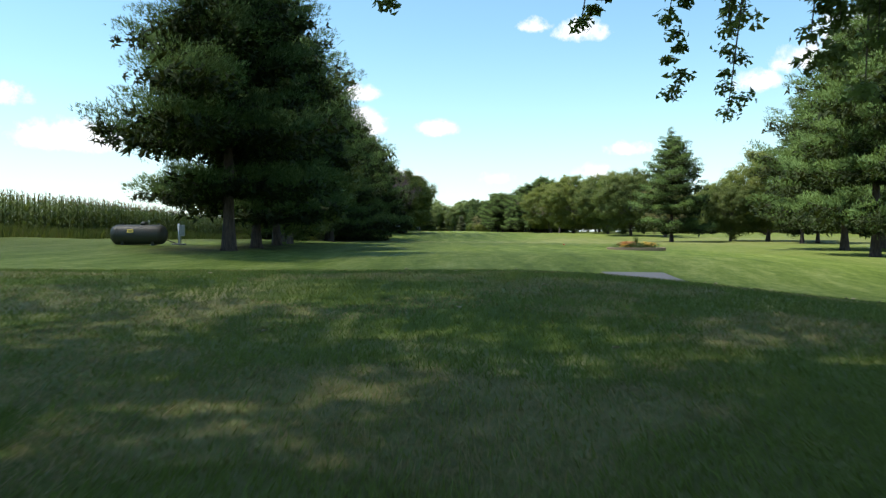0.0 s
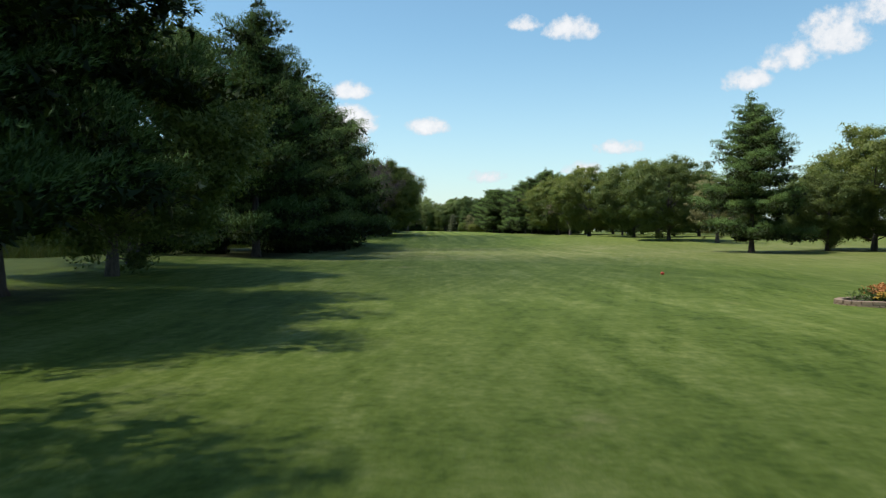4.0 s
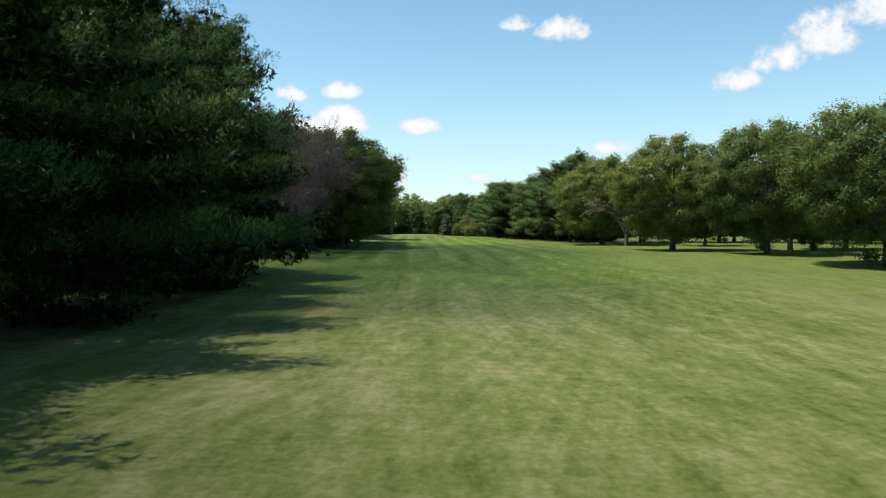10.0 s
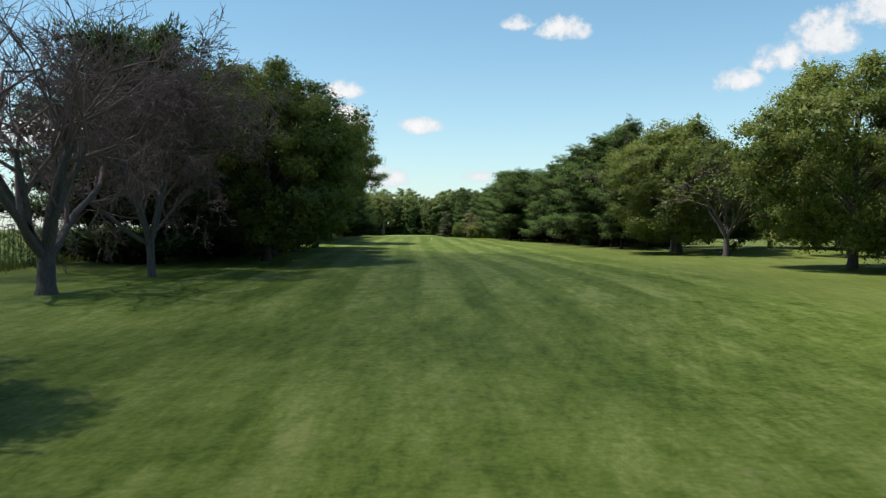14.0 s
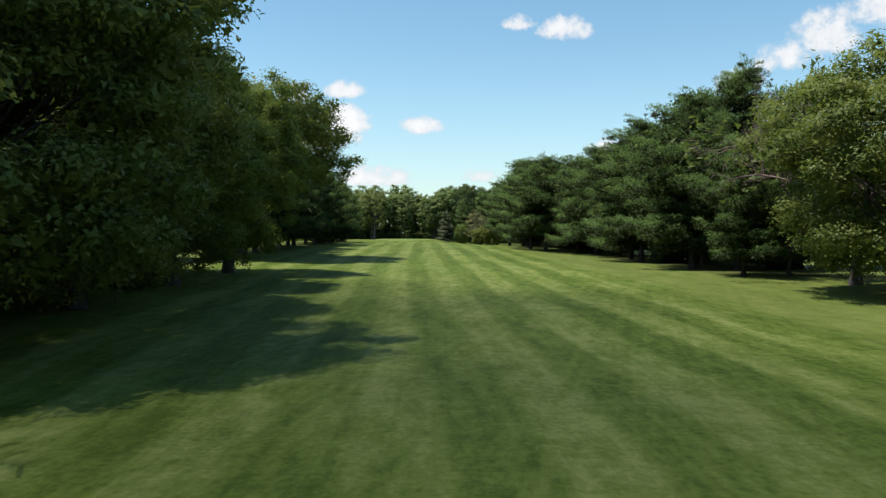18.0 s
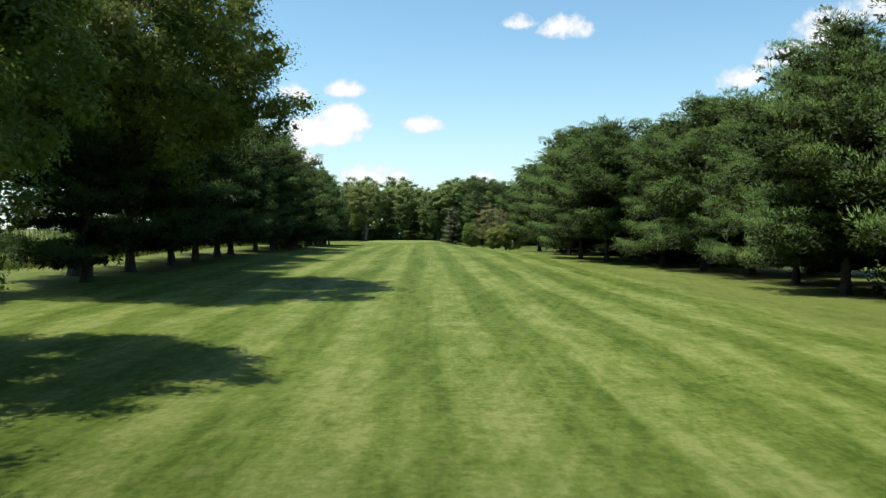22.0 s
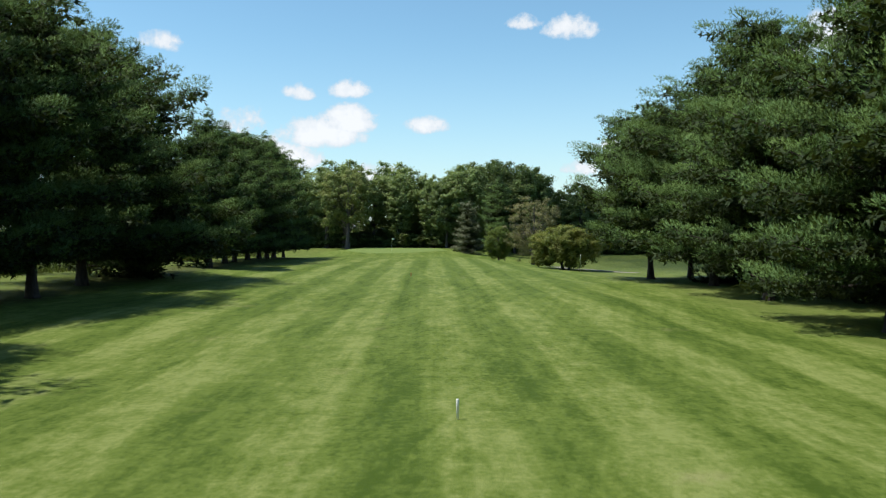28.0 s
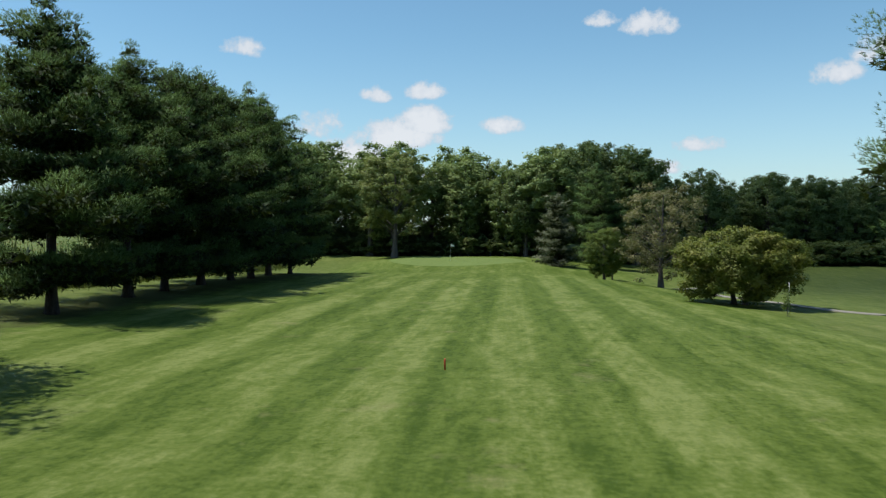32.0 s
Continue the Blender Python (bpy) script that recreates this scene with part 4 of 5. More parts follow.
# far woods behind the green
rng = np.random.default_rng(77)
place("edge_oak", -13.7, 435.0, 1.0, 30)
for row, (wy0, gap, n) in enumerate(((444, 3.3, 42), (452, 4.2, 33), (463, 5.6, 25))):
    for k in range(n):
        wx = -68 + k * gap + rng.uniform(-1.3, 1.3)
        wy = wy0 + rng.uniform(-2, 3) + max(0, wx - 26) * 0.3
        if row == 0 and rng.random() < 0.15:
            continue
        dark_side = wx > 28
        key = "wood_b" if dark_side else (("wood_c", "wood_a", "wood_d", "wood_a", "wood_c") if wx < 6 else ("wood_b", "wood_d", "wood_a", "wood_b", "wood_b"))[int(rng.integers(5))]
        tall = 0.95 if dark_side else (1.0 + 0.08 * row if wx < 12 else 1.15)
        place(key, wx, wy, rng.uniform(0.84, 1.12) * tall, wide=rng.uniform(0.85, 1.2))
for k in range(44):
    place("shrub", -66 + k * 3.1 + rng.uniform(-1.2, 1.2), 447.5 + rng.uniform(-2.5, 3.0), rng.uniform(0.7, 1.15), wide=1.3, category="shrub")
for k in range(30):
    place("shrub", -66 + k * 4.6 + rng.uniform(-1.2, 1.2), 461.0 + rng.uniform(-3, 3.0), rng.uniform(1.2, 1.6), wide=1.6, category="shrub")
for k in range(34):
    place("shrub", 101 + rng.uniform(-3, 3), 60 + k * 11.8 + rng.uniform(-3, 3), rng.uniform(0.8, 1.1), wide=1.5, label="low leafy shrub at the far side of the course", category="shrub")
for wx, wy, ws in [(13.5, 452, 1.3), (17.5, 455, 1.38), (22.0, 453, 1.36), (25.5, 456, 1.25)]:
    place("wood_b", wx, wy, ws, wide=1.25)
for k in range(20):
    wx = 66 + k * 2.6 + rng.uniform(-1.2, 1.2)
    place("wood_b", wx, 466 + rng.uniform(-3, 5), rng.uniform(0.85, 1.05))
for k in range(38):
    wx = 104 + rng.uniform(-5, 14)
    wy = 60 + k * 10.8 + rng.uniform(-3, 3)
    place(("wood_a", "wood_c", "wood_b")[int(rng.integers(3))], wx, wy, rng.uniform(0.85, 1.15), wide=1.5, label="leafy tree at the far side of the course")


# ---------------------------------------------------------------- an unseen cloud added before the sun for shade
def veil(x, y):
    """How dense the added cloud is on the sun's way to the ground at x, y; shaped to darken chosen stretches."""
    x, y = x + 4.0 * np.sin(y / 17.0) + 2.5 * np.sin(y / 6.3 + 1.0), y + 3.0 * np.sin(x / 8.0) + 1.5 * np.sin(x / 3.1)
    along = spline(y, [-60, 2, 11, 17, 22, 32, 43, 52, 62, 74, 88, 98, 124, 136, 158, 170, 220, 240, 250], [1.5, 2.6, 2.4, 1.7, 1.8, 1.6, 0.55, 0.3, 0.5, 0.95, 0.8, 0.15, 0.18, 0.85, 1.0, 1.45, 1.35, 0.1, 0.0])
    # denser on the left, in place of deeper tree shade
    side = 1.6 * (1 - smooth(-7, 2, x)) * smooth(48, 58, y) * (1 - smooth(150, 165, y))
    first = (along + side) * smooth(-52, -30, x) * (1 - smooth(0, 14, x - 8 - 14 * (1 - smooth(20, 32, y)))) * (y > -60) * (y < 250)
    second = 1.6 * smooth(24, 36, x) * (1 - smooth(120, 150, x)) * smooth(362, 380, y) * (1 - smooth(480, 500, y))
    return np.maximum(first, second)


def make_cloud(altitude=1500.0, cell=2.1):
    """An added shade caster: a broken cloud of many small puffs, high above and out of sight."""
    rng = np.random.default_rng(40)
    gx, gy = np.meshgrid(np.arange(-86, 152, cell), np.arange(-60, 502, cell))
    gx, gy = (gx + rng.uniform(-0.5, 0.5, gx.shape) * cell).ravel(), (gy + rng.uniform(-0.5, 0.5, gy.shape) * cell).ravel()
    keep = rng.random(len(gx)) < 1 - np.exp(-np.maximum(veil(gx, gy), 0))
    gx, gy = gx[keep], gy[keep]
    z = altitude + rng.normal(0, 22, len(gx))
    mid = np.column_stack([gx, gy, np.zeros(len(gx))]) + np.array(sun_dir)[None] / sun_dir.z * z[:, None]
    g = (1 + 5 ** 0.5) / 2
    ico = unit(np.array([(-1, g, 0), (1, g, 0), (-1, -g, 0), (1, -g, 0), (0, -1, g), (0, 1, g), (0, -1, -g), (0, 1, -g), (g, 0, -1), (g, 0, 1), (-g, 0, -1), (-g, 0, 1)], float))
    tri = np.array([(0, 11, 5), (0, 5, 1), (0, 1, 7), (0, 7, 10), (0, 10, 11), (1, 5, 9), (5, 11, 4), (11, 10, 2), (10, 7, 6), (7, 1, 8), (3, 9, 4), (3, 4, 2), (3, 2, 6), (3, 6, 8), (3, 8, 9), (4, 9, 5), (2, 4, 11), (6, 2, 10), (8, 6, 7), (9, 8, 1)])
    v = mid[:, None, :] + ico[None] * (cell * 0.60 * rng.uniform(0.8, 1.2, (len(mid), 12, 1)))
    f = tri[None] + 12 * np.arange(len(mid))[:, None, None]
    ob = mesh_object("shade_cloud", v.reshape(-1, 3), f.reshape(-1, 3), CLOUDWHITE, smooth_shade=True)
    return tagged(ob, "unseen broken white cloud added high up to shade the course", "cloud", kind="stuff")


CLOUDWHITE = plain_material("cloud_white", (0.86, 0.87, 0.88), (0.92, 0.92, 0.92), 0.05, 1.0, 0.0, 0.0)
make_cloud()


# ---------------------------------------------------------------- maize field and verge
def maize_plants(rng, xs, ys, height, leaves):
    """Stalks with arching leaves; one mesh of triangles."""
    n = len(xs)
    base = np.column_stack([xs, ys, land(xs, ys)])
    h = height * rng.uniform(0.86, 1.08, n)
    V, F, off = [], [], 0
    for k in range(leaves):
        u = (k + 0.6) / leaves
        az = rng.uniform(0, 6.28, n)
        d = np.column_stack([np.cos(az), np.sin(az), np.zeros(n)])
        s = np.column_stack([-d[:, 1], d[:, 0], np.zeros(n)])
        L = rng.uniform(0.5, 0.85, n)[:, None] * (1.15 - 0.5 * abs(u - 0.55))
        p0 = base + np.array([0, 0, 1.0]) * (h * (0.12 + 0.74 * u))[:, None]
        p1 = p0 + d * L * 0.45 + np.array([0, 0, 1.0]) * L * 0.42
        p2 = p0 + d * L * 1.0 + np.array([0, 0, 1.0]) * L * rng.uniform(-0.15, 0.35, n)[:, None]
        w = 0.058
        v = np.stack([p0 - s * w * 0.6, p0 + s * w * 0.6, p1 + s * w, p1 - s * w, p2], 1).reshape(-1, 3)
        i = np.arange(n)[:, None] * 5 + off
        F.append(np.concatenate([i + [0, 1, 2], i + [0, 2, 3], i + [3, 2, 4]]))
        V.append(v)
        off += n * 5
    c = np.array([[0.018, 0], [-0.009, 0.016], [-0.009, -0.016]])
    ring0 = base[:, None, :] + np.concatenate([c, np.zeros((3, 1))], 1)[None]
    ring1 = ring0 + np.stack([np.zeros(n), np.zeros(n), h], 1)[:, None, :]
    v = np.concatenate([ring0, ring1], 1).reshape(-1, 3)
    i = np.arange(n)[:, None] * 6 + off
    F.append(np.concatenate([i + q for q in ([0, 1, 4], [0, 4, 3], [1, 2, 5], [1, 5, 4], [2, 0, 3], [2, 3, 5])]))
    V.append(v)
    return np.concatenate(V), np.concatenate(F), base, h


def make_maize():
    rng = np.random.default_rng(5)
    rows = []
    for r in range(5):
        y = np.arange(14, 150, 0.24) if r < 3 else np.arange(14, 150, 0.34)
        rows.append((np.full(len(y), -26.2 - 0.76 * r) + rng.normal(0, 0.06, len(y)), y + rng.normal(0, 0.06, len(y))))
    for r in range(3):
        y = np.arange(150, 430, 0.45)
        rows.append((np.full(len(y), -26.4 - 0.8 * r) + rng.normal(0, 0.06, len(y)), y + rng.normal(0, 0.08, len(y))))
    # beyond the edge only the tops show
    for r in range(26):
        y = np.arange(-10 + r * 2.0, 175, 0.8 + 0.05 * r)
        rows.append((np.full(len(y), -30.4 - 1.7 * r) + rng.normal(0, 0.3, len(y)), y + rng.normal(0, 0.2, len(y))))
    xs, ys = np.concatenate([r[0] for r in rows]), np.concatenate([r[1] for r in rows])
    v, f, base, h = maize_plants(rng, xs, ys, 2.75, 7)
    field = mesh_object("maize_field", v, f, MAIZE)
    tagged(field, "tall green maize standing in a field beside the course", "crop", kind="stuff")
    n = len(xs)
    az = rng.uniform(0, 6.28, (n, 4))
    top = base + np.stack([np.zeros(n), np.zeros(n), h], 1)
    tip = top[:, None, :] + np.stack([np.cos(az) * 0.10, np.sin(az) * 0.10, np.full((n, 4), 0.20) * rng.uniform(0.6, 1.1, (n, 4))], 2)
    a = top[:, None, :] + np.array([0.02, 0, -0.06])
    b = top[:, None, :] + np.array([-0.02, 0.01, -0.06])
    vv = np.stack([np.broadcast_to(a, tip.shape), np.broadcast_to(b, tip.shape), tip], 2).reshape(-1, 3)
    t = mesh_object("tassel", vv, np.arange(len(vv)).reshape(-1, 3), TASSEL, field, "straw-coloured tassels")
    tagged(t, kind="stuff")


make_maize()


def make_blades(name, rng, xs, ys, size, mat, label, category, spread=0.5, wide=0.06):
    """Upright grass blades of one triangle."""
    n = len(xs)
    base = np.column_stack([xs, ys, land(xs, ys) - 0.005])
    az = rng.uniform(0, 6.28, n)
    s = np.column_stack([np.cos(az), np.sin(az), np.zeros(n)])
    h = size * rng.uniform(0.55, 1.2, n)
    lean = rng.normal(0, spread, (n, 2)) * h[:, None]
    tip = base + np.column_stack([lean, h])
    v = np.stack([base - s * (h * wide)[:, None], base + s * (h * wide)[:, None], tip], 1).reshape(-1, 3)
    return tagged(mesh_object(name, v, np.arange(n * 3).reshape(-1, 3), mat), label, category, kind="stuff")


GRASS_BLADE = leaf_material("grass_blades", (0.070, 0.112, 0.018), (0.165, 0.215, 0.050), (0.150, 0.180, 0.045), 0.3, 0.25)
DRY_BLADE = leaf_material("dry_grass", (0.20, 0.150, 0.075), (0.42, 0.32, 0.17), (0.30, 0.23, 0.11), 0.25, 0.2)
WEED = leaf_material("verge_weeds", (0.050, 0.085, 0.018), (0.130, 0.165, 0.045), (0.15, 0.15, 0.05), 0.3, 0.25)
grass_rng = np.random.default_rng(9)
def worn(x, y):
    """Where the tee's grass is worn and dry."""
    return np.sin(1.1 * x + 0.9 * y) + np.sin(1.9 * y - 1.3 * x + 2.0) + np.sin(0.55 * x + 2.3 * y + 1.0) + 0.7 * np.sin(4.1 * x - 2.7 * y) + 0.6 * np.sin(6.3 * y + 3.1 * x)


gy = 1.6 + 10.5 * grass_rng.random(170000) ** 1.35
gx = (grass_rng.random(170000) - 0.5) * 2 * (1.4 + gy * 0.66)
keep = (worn(gx, gy) < 0.5) | (grass_rng.random(len(gx)) < 0.3) 
gx, gy = gx[keep], gy[keep]
make_blades("lawn_grass", grass_rng, gx, gy, 0.045, GRASS_BLADE, "short mown grass blades on the tee", "grass", 0.7, 0.09)
dy = 1.6 + 10 * grass_rng.random(130000) ** 1.35
dx = (grass_rng.random(130000) - 0.5) * 2 * (1.4 + dy * 0.66)
keep = (worn(dx, dy) > 0.15 + grass_rng.normal(0, 0.35, len(dx))) & (dx < 5.5)
dx, dy = dx[keep], dy[keep]
make_blades("dry_grass", grass_rng, dx, dy, 0.032, DRY_BLADE, "dry straw-coloured grass blades on the tee", "grass", 1.6, 0.12)
wx = np.concatenate([-25.0 + grass_rng.normal(0, 0.55, 20000), -25.2 + grass_rng.normal(0, 0.6, 14000)])
wy = np.concatenate([grass_rng.uniform(14, 150, 20000), grass_rng.uniform(150, 430, 14000)])
make_blades("verge_weeds", grass_rng, wx, wy, 0.75, WEED, "tall weeds and unmown grass along the maize", "weeds", 0.35, 0.05)


# ---------------------------------------------------------------- shapes for the small things
def turned(profile, sides=24, axis="Z"):
    """A surface turned from (radius, height) pairs."""
    bm = bmesh.new()
    rings = []
    for r, h in profile:
        ring = []
        for k in range(sides):
            a = 2 * math.pi * k / sides
            p = Vector((r * math.cos(a), r * math.sin(a), h))
            ring.append(bm.verts.new(p if axis == "Z" else Vector((h, p.x, p.y))))
        rings.append(ring)
    for r0, r1 in zip(rings, rings[1:]):
        for k in range(sides):
            bm.faces.new((r0[k], r0[(k + 1) % sides], r1[(k + 1) % sides], r1[k]))
    bm.faces.new(rings[0][::-1])
    bm.faces.new(rings[-1])
    bmesh.ops.recalc_face_normals(bm, faces=bm.faces)
    for f in bm.faces:
        f.smooth = len(f.verts) == 4
    return bm


def block(sx, sy, sz, bevel=0.01, at=(0, 0, 0)):
    bm = bmesh.new()
    bmesh.ops.create_cube(bm, size=1.0, matrix=Matrix.Translation(at) @ Matrix.Diagonal((sx, sy, sz, 1)))
    if bevel:
        bmesh.ops.bevel(bm, geom=bm.edges[:], offset=bevel, segments=2, affect="EDGES", profile=0.6)
    return bm


def tube(points, radius, sides=8):
    bm = bmesh.new()
    t = Tubes()
    t.add(points, [radius] * len(points), sides)
    vs = [bm.verts.new(v) for v in np.concatenate(t.v)]
    for f in np.concatenate(t.f):
        bm.faces.new([vs[i] for i in f])
    n = len(points) * sides
    bm.faces.new(vs[:sides][::-1])
    bm.faces.new(vs[n - sides:n])
    bmesh.ops.recalc_face_normals(bm, faces=bm.faces)
    for f in bm.faces:
        f.smooth = len(f.verts) == 4
    return bm


def thing(name, x, y, label, category, turn=0.0, dz=0.0, group=""):
    ob = new(name)
    ob.empty_display_size = 0.3
    ob.matrix_basis = pose(x, y, ground_z(x, y) + dz, 0, 0, turn)
    return tagged(ob, label, category, group)


TANKPAINT = plain_material("weathered_green_paint", (0.018, 0.036, 0.022), (0.040, 0.022, 0.016), 2.2, 0.55, 0.0, 0.15)
STEEL = plain_material("dull_grey_metal", (0.22, 0.24, 0.25), (0.34, 0.36, 0.37), 9.0, 0.45, 0.7)
BRASS = plain_material("pale_fitting", (0.45, 0.45, 0.42), (0.60, 0.60, 0.56), 9.0, 0.5, 0.3)
YELLOWPAINT = plain_material("yellow_sticker", (0.70, 0.52, 0.06), (0.78, 0.60, 0.10), 9.0, 0.5)
GREYBOX = plain_material("grey_enamel", (0.30, 0.34, 0.38), (0.40, 0.44, 0.48), 7.0, 0.45)
CONCRETE = plain_material("worn_concrete", (0.135, 0.130, 0.130), (0.215, 0.208, 0.205), 9.0, 0.9, 0.0, 0.5, 0.01)
PATHSTONE = plain_material("pale_path_concrete", (0.22, 0.20, 0.16), (0.32, 0.29, 0.24), 6.0, 0.9, 0.0, 0.5, 0.01)
WHITEPAINT = plain_material("white_paint", (0.82, 0.82, 0.80), (0.88, 0.88, 0.86), 12.0, 0.5)
REDPAINT = plain_material("red_paint", (0.55, 0.06, 0.03), (0.65, 0.10, 0.05), 12.0, 0.5)
BLACKRUBBER = plain_material("black_rubber", (0.02, 0.02, 0.02), (0.035, 0.035, 0.035), 12.0, 0.8)
EDGING = plain_material("tan_edging_block", (0.22, 0.155, 0.105), (0.36, 0.265, 0.185), 7.0, 0.9, 0.0, 0.8, 0.015)
SOIL = plain_material("dark_mulch", (0.035, 0.025, 0.018), (0.075, 0.055, 0.04), 14.0, 0.95, 0.0, 1.0, 0.03)


def gas_tank(x, y, turn):
    tank = thing("gas_tank", x, y, "weathered dark green propane tank lying on the grass", "gas tank", turn)
    R, L = 0.50, 1.02
    prof = [(0.02, -L - 0.36)] + [(R * math.sin(a), -L - 0.36 * math.cos(a)) for a in np.linspace(0.15, math.pi / 2, 7)] + [(R * math.sin(a), L - 0.36 * math.cos(a)) for a in np.linspace(math.pi / 2, math.pi - 0.15, 7)] + [(0.02, L + 0.36)]
    body = part("body", turned(prof, 32, "X"), TANKPAINT, tank)
    body.location = (0, 0, 0.54)
    for sx in (-0.72, 0.72):
        foot = part("foot", block(0.12, 0.72, 0.24, 0.012), TANKPAINT, tank)
        foot.location = (sx, 0, 0.12)
        seam = part("weld_seam", turned([(R + 0.004, -0.012), (R + 0.010, 0), (R + 0.004, 0.012)], 32, "X"), TANKPAINT, tank)
        seam.location = (sx * 1.35, 0, 0.54)
    dome = part("valve_dome", turned([(0.17, 0), (0.17, 0.10), (0.13, 0.16), (0.03, 0.18)], 20), TANKPAINT, tank, "green valve cover")
    dome.location = (0.25, 0, 1.01)
    valve = part("valve", turned([(0.03, 0), (0.03, 0.16), (0.045, 0.17), (0.045, 0.24), (0.02, 0.26)], 12), BRASS, tank, "pale metal valve")
    valve.location = (0.48, 0.02, 0.99)
    for hx in (-0.78, 0.95):
        lug = part("lifting_lug", block(0.10, 0.03, 0.14, 0.01), TANKPAINT, tank)
        lug.location = (hx, 0, 1.04)
    mark = part("sticker", block(0.30, 0.012, 0.17, 0.003), YELLOWPAINT, tank, "yellow warning sticker")
    mark.matrix_basis = pose(-0.30, -0.475, 0.72, -20, 0, 0)
    for k, (bw, bz) in enumerate(((0.22, 0.035), (0.16, -0.02))):
        bar = part("sticker_bar", block(bw, 0.006, 0.025, 0.0), BLACKRUBBER, mark)
        bar.location = (0, -0.009, bz)
    return tank


def meter_post(x, y):
    post = thing("meter_post", x, y, "grey metal post carrying a small gas meter box", "meter", 8)
    part("post", tube([(0, 0, -0.1), (0, 0, 1.18)], 0.055, 10), GREYBOX, post)
    box = part("meter_box", block(0.24, 0.16, 0.62, 0.02), GREYBOX, post, "pale grey meter box")
    box.location = (0.19, 0, 0.80)
    lid = part("box_lid", block(0.20, 0.012, 0.52, 0.004), STEEL, box)
    lid.location = (0, -0.086, 0)
    part("gas_pipe", tube([(-1.35, -0.35, 0.46), (-1.05, -0.3, 0.48), (-0.8, -0.2, 0.36), (-0.5, -0.1, 0.22), (-0.18, 0, 0.10), (0.0, 0, 0.05)], 0.022, 8), BLACKRUBBER, post)
    plinth = part("plinth", block(0.7, 0.45, 0.10, 0.02), CONCRETE, post)
    plinth.location = (0.0, -0.05, 0.03)
    part("drain_pipe", tube([(0.10, 0.02, 0.02), (0.10, 0.02, 0.5)], 0.025, 8), STEEL, post)
    return post


gas_tank(-15.25, 37.6, 6)
meter_post(-14.6, 41.4)


# ---------------------------------------------------------------- flower bed
def flower_bed(x, y, turn):
    bed = thing("flower_bed", x, y, "raised bed of orange and yellow flowers in tan stone edging", "flower bed", turn)
    A, B = 2.05, 0.95
    rng = np.random.default_rng(3)
    bm = bmesh.new()
    ring = [bm.verts.new((A * 0.93 * math.cos(a), B * 0.9 * math.sin(a), 0.12)) for a in np.linspace(0, 2 * math.pi, 33)[:-1]]
    mid = bm.verts.new((0, 0, 0.24))
    for k in range(32):
        bm.faces.new((ring[k], ring[(k + 1) % 32], mid))
    part("soil", bm, SOIL, bed)
    # two courses of edging stones
    stone = None
    for course in range(2):
        n = 34
        for k in range(n):
            a = 2 * math.pi * (k + 0.5 * course) / n
            w = 2 * math.pi * math.sqrt((A * A * math.sin(a) ** 2 + B * B * math.cos(a) ** 2)) / n * 0.97
            if stone is None:
                stone = part("edging_stone", block(0.36, 0.20, 0.11, 0.015), EDGING, bed)
                ob = stone
            else:
                ob = new("edging_stone", stone.data)
                ob.parent = bed
            head = math.degrees(math.atan2(B * math.cos(a), -A * math.sin(a)))
            ob.matrix_basis = Matrix.LocRotScale((A * math.cos(a), B * math.sin(a), 0.03 + 0.112 * course + rng.uniform(-0.006, 0.006)), Euler((0, 0, radians(head + rng.uniform(-3, 3)))), (w / 0.36, 1, 1))
    # leaves and blossoms in drifts
    def drift(name, cx, cy, rx, ry, count, lo, hi, mat, label, size):
        p = rng.normal(0, 0.5, (count, 2)) * [rx, ry] + [cx, cy]
        keep = (p[:, 0] / (A * 0.9)) ** 2 + (p[:, 1] / (B * 0.85)) ** 2 < 1
        p = p[keep]
        z = rng.uniform(lo, hi, len(p)) * (1 - 0.35 * np.abs(p[:, 0]) / A)
        c = np.column_stack([p, z + 0.16])
        v, f = leaf_cards(rng, c, rng.normal(0, 0.5, (len(c), 3)) + np.array([0, 0, 0.7]), rng.uniform(0.6, 1.2, len(c)) * size, 1.2)
        tagged(mesh_object(name, v, f, mat, bed, label), kind="stuff")
    green = leaf_material("bed_leaves", (0.045, 0.080, 0.022), (0.105, 0.150, 0.050))
    orange = plain_material("orange_petals", (0.40, 0.15, 0.04), (0.52, 0.23, 0.06), 20.0, 0.7)
    yellow = plain_material("yellow_petals", (0.48, 0.30, 0.03), (0.58, 0.40, 0.06), 20.0, 0.7)
    pink = plain_material("rust_pink_petals", (0.42, 0.12, 0.08), (0.55, 0.20, 0.14), 20.0, 0.7)
    drift("leaf_mound", 0, 0, 1.5, 0.55, 2600, 0.02, 0.38, green, "green leaves of bedding plants", 0.09)
    drift("orange_drift", -0.85, -0.1, 0.5, 0.4, 420, 0.28, 0.55, orange, "orange blossoms", 0.07)
    drift("yellow_drift", 0.75, -0.2, 0.55, 0.4, 420, 0.20, 0.50, yellow, "golden yellow blossoms", 0.07)
    drift("front_yellow_drift", -1.0, -0.45, 0.25, 0.2, 120, 0.15, 0.35, yellow, "golden yellow blossoms", 0.07)
    drift("pink_drift", -0.25, 0.05, 0.45, 0.4, 260, 0.22, 0.46, pink, "rust-pink blossoms", 0.06)
    drift("red_drift", 1.1, 0.2, 0.35, 0.3, 160, 0.20, 0.46, pink, "rust-pink blossoms", 0.06)
    n = 160
    az, ln = rng.uniform(0, 6.28, n), rng.uniform(0.6, 1.15, n)
    lean = rng.uniform(0.05, 0.38, n)
    tip = np.column_stack([np.cos(az) * lean * ln, np.sin(az) * lean * ln, 0.18 + ln * 0.9])
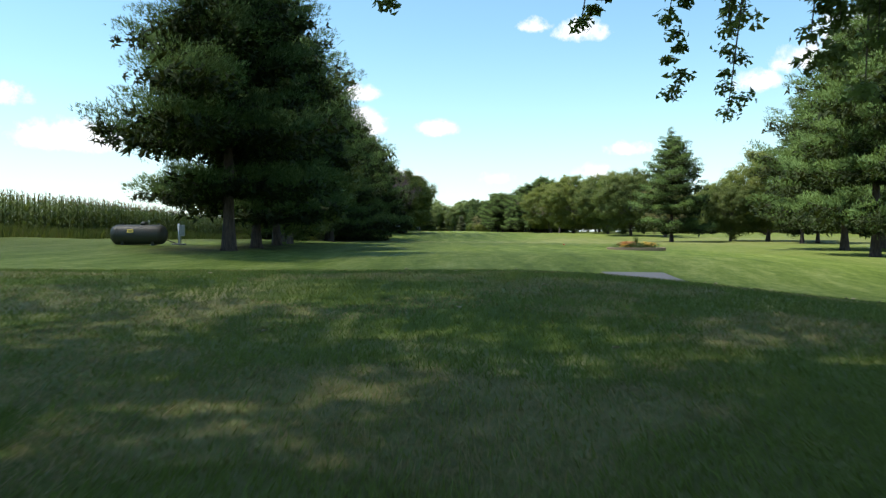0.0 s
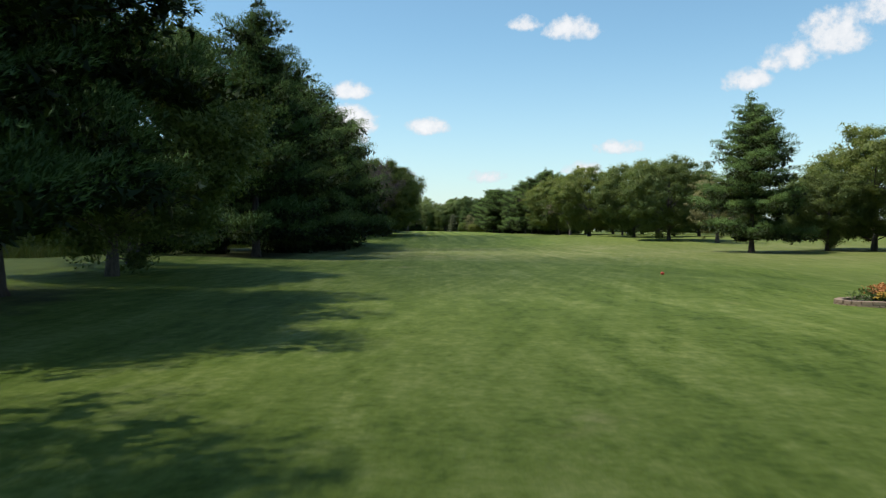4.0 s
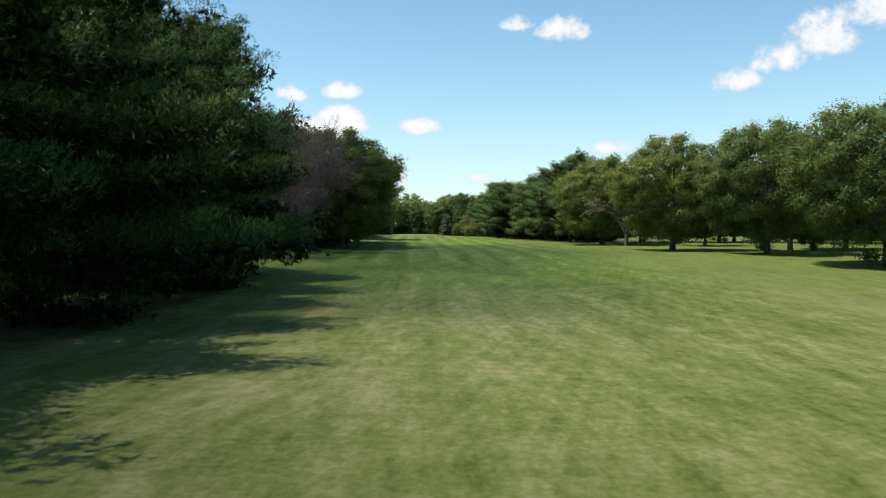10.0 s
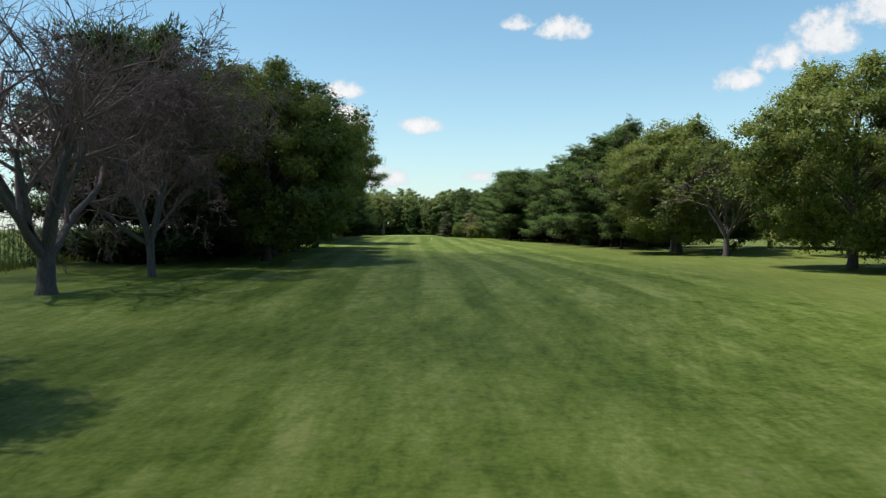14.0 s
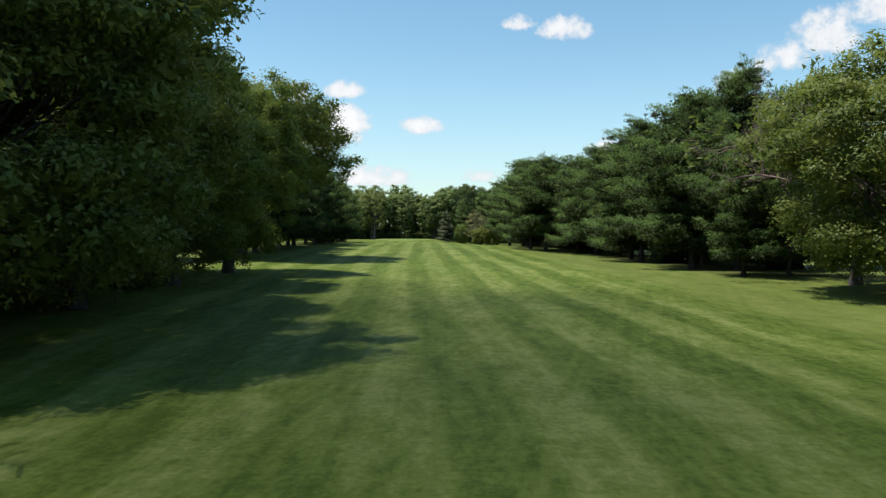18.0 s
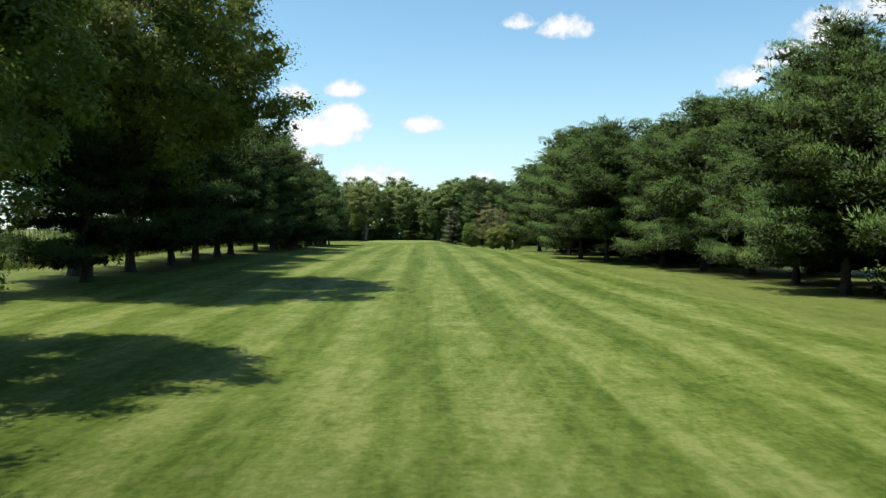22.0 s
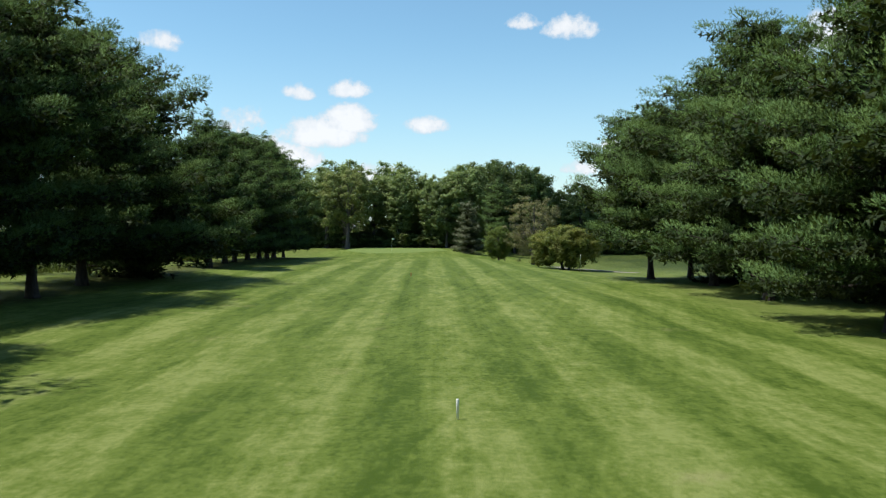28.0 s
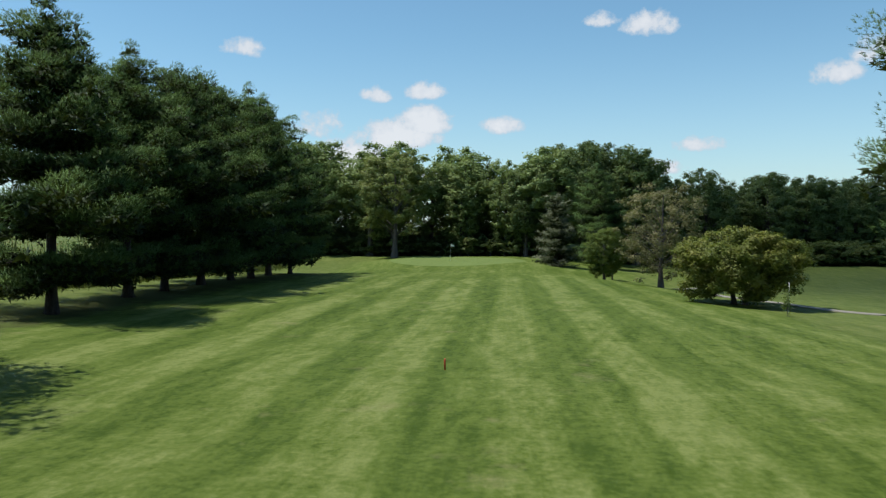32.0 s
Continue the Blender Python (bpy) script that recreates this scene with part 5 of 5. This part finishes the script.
    root = np.column_stack([np.cos(az) * 0.06, np.sin(az) * 0.06, np.full(n, 0.15)])
    s = np.column_stack([-np.sin(az), np.cos(az), np.zeros(n)]) * 0.014
    v = np.stack([root - s, root + s, tip], 1).reshape(-1, 3)
    mesh_object("ornamental_grass", v, np.arange(n * 3).reshape(-1, 3), WEED, bed, "tuft of tall ornamental grass")
    return bed


flower_bed(13.9, 53.9, 4)


# ---------------------------------------------------------------- cart paths
def strip(name, centre, width, mat, label, thick=0.05, joints=3.0):
    """A concrete path that follows the ground, cast in slabs."""
    pts = np.array(centre, float)
    seg = np.concatenate([[0], np.cumsum(np.linalg.norm(np.diff(pts, axis=0), axis=1))])
    s = np.arange(0, seg[-1], 0.5)
    p = np.column_stack([np.interp(s, seg, pts[:, 0]), np.interp(s, seg, pts[:, 1])])
    for _ in range(6):
        p[1:-1] = (p[:-2] + p[2:] + 2 * p[1:-1]) / 4
    d = np.gradient(p, axis=0)
    d /= np.linalg.norm(d, axis=1)[:, None]
    nrm = np.column_stack([d[:, 1], -d[:, 0]])
    root = tagged(new(name), label, "path", kind="structure")
    per = max(1, int(joints / 0.5))
    first = 0
    while first < len(p) - 1:
        last = min(len(p) - 1, first + per)
        bm = bmesh.new()
        rows = []
        for i in range(first, last + 1):
            q = p[i] + d[i] * (0.012 if i == first else (-0.012 if i == last else 0))
            row = []
            for side, dz in ((-0.5, -0.15), (-0.5, thick - 0.012), (-0.492, thick), (0.492, thick), (0.5, thick - 0.012), (0.5, -0.15)):
                xy = q + nrm[i] * side * width
                row.append(bm.verts.new((xy[0], xy[1], max(ground_z(*xy), ground_z(*q)) + dz)))
            rows.append(row)
        for r0, r1 in zip(rows, rows[1:]):
            for k in range(5):
                bm.faces.new((r0[k], r0[k + 1], r1[k + 1], r1[k]))
        bm.faces.new(rows[0])
        bm.faces.new(rows[-1][::-1])
        bmesh.ops.recalc_face_normals(bm, faces=bm.faces)
        part("slab", bm, mat, root)
        first = last
    return root


strip("cart_path_1", [(7.15, 28.2), (7.4, 24.0), (8.1, 17.3), (9.8, 11.0), (13.3, 4.0), (18.5, -3.0)], 2.4, CONCRETE, "grey worn cart path beside the tee", 0.02)
strip("cart_path_2", [(28.2, 370.6), (26.2, 373.6), (24.0, 380.0), (22.6, 390.0), (21.2, 399.0), (22.4, 404.0), (27.0, 409.0)], 1.0, PATHSTONE, "pale cart path winding past the hawthorn to the woods")


# ---------------------------------------------------------------- stakes, markers, flag
def stake(x, y, h, mat, label):
    st = thing("marker_stake", x, y, label, "stake")
    part("shaft", turned([(0.028, -0.05), (0.028, h - 0.02), (0.018, h)], 10), mat, st)
    return st


stake(4.25, 297.0, 0.42, WHITEPAINT, "short white distance stake in the fairway")
stake(2.0, 341.7, 0.32, REDPAINT, "short red distance stake in the fairway")


def tee_marker(x, y):
    mk = thing("tee_marker", x, y, "small red tee marker on dry grass", "tee marker")
    part("cap", turned([(0.03, 0), (0.075, 0.03), (0.085, 0.08), (0.06, 0.125), (0.01, 0.14)], 14), REDPAINT, mk)


tee_marker(10.8, 67.0)


def flagstick(x, y):
    fl = thing("flagstick", x, y, "thin white flagstick with a small white flag on the green", "flag", 20)
    part("pole", turned([(0.012, -0.1), (0.012, 2.2), (0.02, 2.21), (0.01, 2.24)], 10), WHITEPAINT, fl)
    bm = bmesh.new()
    cols = []
    for i in range(7):
        u = i / 6
        cols.append([bm.verts.new((0.015 + 0.42 * u, 0.03 * math.sin(u * 5), 2.18 - 0.10 * u - v * 0.30 * (1 - 0.25 * u))) for v in (0, 0.5, 1)])
    for c0, c1 in zip(cols, cols[1:]):
        for k in range(2):
            bm.faces.new((c0[k], c0[k + 1], c1[k + 1], c1[k]))
    bmesh.ops.solidify(bm, geom=bm.faces[:], thickness=0.006)
    part("flag", bm, WHITEPAINT, fl, "small white cloth flag")


flagstick(-3.8, 419.7)


def sapling(x, y):
    rng = np.random.default_rng(8)
    sp = thing("sapling", x, y, "young sapling tied to a thin stake beside the fairway", "tree")
    t = Tubes()
    t.add([(0, 0, -0.05), (0.02, 0, 0.8), (0, 0.02, 1.5)], [0.02, 0.015, 0.006], 6)
    t.done("trunk", GREYBARK, sp)
    part("stake", tube([(0.10, 0, -0.1), (0.10, 0, 2.0)], 0.012, 6), BRASS, sp)
    c = np.concatenate([rng.normal(0, 1, (120, 3)) * [0.17, 0.17, 0.22] + [0, 0, 0.75], rng.normal(0, 1, (40, 3)) * [0.12, 0.12, 0.2] + [0.03, 0, 1.35]])
    v, f = leaf_cards(rng, c, rng.normal(0, 0.7, (160, 3)) + np.array([0, 0, 0.6]), rng.uniform(0.08, 0.14, 160))
    mesh_object("crown", v, f, OAK, sp)


sapling(20.2, 365.5)


def golf_cart(x, y, turn):
    ct = thing("golf_cart", x, y, "white golf cart with a roof parked under far trees", "golf cart", turn)
    bm = block(2.2, 1.15, 0.42, 0.10)
    body = part("body", bm, WHITEPAINT, ct)
    body.location = (0, 0, 0.50)
    front = part("cowl", block(0.55, 1.05, 0.38, 0.12), WHITEPAINT, ct)
    front.location = (0.85, 0, 0.80)
    seat = part("seat", block(0.55, 1.0, 0.16, 0.05), BRASS, ct, "pale bench seat")
    seat.location = (-0.25, 0, 0.79)
    back = part("backrest", block(0.12, 1.0, 0.42, 0.05), BRASS, ct)
    back.location = (-0.56, 0, 1.08)
    roof = part("roof", block(1.55, 1.15, 0.07, 0.03), WHITEPAINT, ct)
    roof.location = (-0.05, 0, 1.80)
    for sx in (-0.68, 0.58):
        for sy in (-0.5, 0.5):
            part("roof_post", tube([(sx, sy, 0.68), (sx * 0.95, sy, 1.78)], 0.02, 8), STEEL, ct)
    for sx in (-0.72, 0.78):
        for sy in (-0.52, 0.52):
            wheel = new("wheel")
            wheel.parent = ct
            wheel.matrix_basis = pose(sx, sy, 0.23, 90, 0, 0)
            part("tyre", turned([(0.13, -0.09), (0.21, -0.09), (0.235, -0.05), (0.235, 0.05), (0.21, 0.09), (0.13, 0.09)], 20), BLACKRUBBER, wheel)
            part("rim", turned([(0.02, -0.05), (0.13, -0.06), (0.13, 0.06), (0.02, 0.05)], 16), STEEL, wheel)
    return ct


golf_cart(69.0, 295.0, 25)

# fallen leaves and twigs on the tee
LITTER = plain_material("dry_leaf_litter", (0.22, 0.17, 0.09), (0.42, 0.36, 0.24), 20.0, 0.9)
lit_rng = np.random.default_rng(14)


def fallen_leaf(x, y, size, label, group):
    """A dry leaf, folded along its rib, with a stalk."""
    L, W = size * 1.7, size
    bend = lit_rng.uniform(0.15, 0.5)
    v = [(-L * 0.5, 0, 0), (-L * 0.05, W * 0.5, W * bend), (L * 0.5, 0, W * 0.15), (-L * 0.05, -W * 0.5, W * bend * 0.7), (L * 0.05, 0, -W * 0.02), (-L * 0.9, 0.004, 0.01), (-L * 0.5, 0.006, 0.0)]
    f = [(0, 4, 1), (4, 2, 1), (0, 3, 4), (4, 3, 2), (0, 5, 6)]
    ob = mesh_object("fallen_leaf", v, f, LITTER)
    ob.matrix_basis = pose(x, y, ground_z(x, y) + 0.03, lit_rng.uniform(-14, 14), lit_rng.uniform(-14, 14), lit_rng.uniform(0, 360))
    tagged(ob, label, "leaf", group)


for k in range(46):
    fallen_leaf(lit_rng.uniform(-5.5, 7.0), 2.5 + 13 * lit_rng.random(), lit_rng.uniform(0.035, 0.06), "dry fallen leaf lying on the tee's grass", "fallen leaves on the tee")
for k in range(7):
    fallen_leaf(3.97 + lit_rng.normal(0, 0.13), 256.6 + lit_rng.normal(0, 0.13), lit_rng.uniform(0.07, 0.11), "brown dead leaf lying on the fairway", "dead leaves on the fairway")
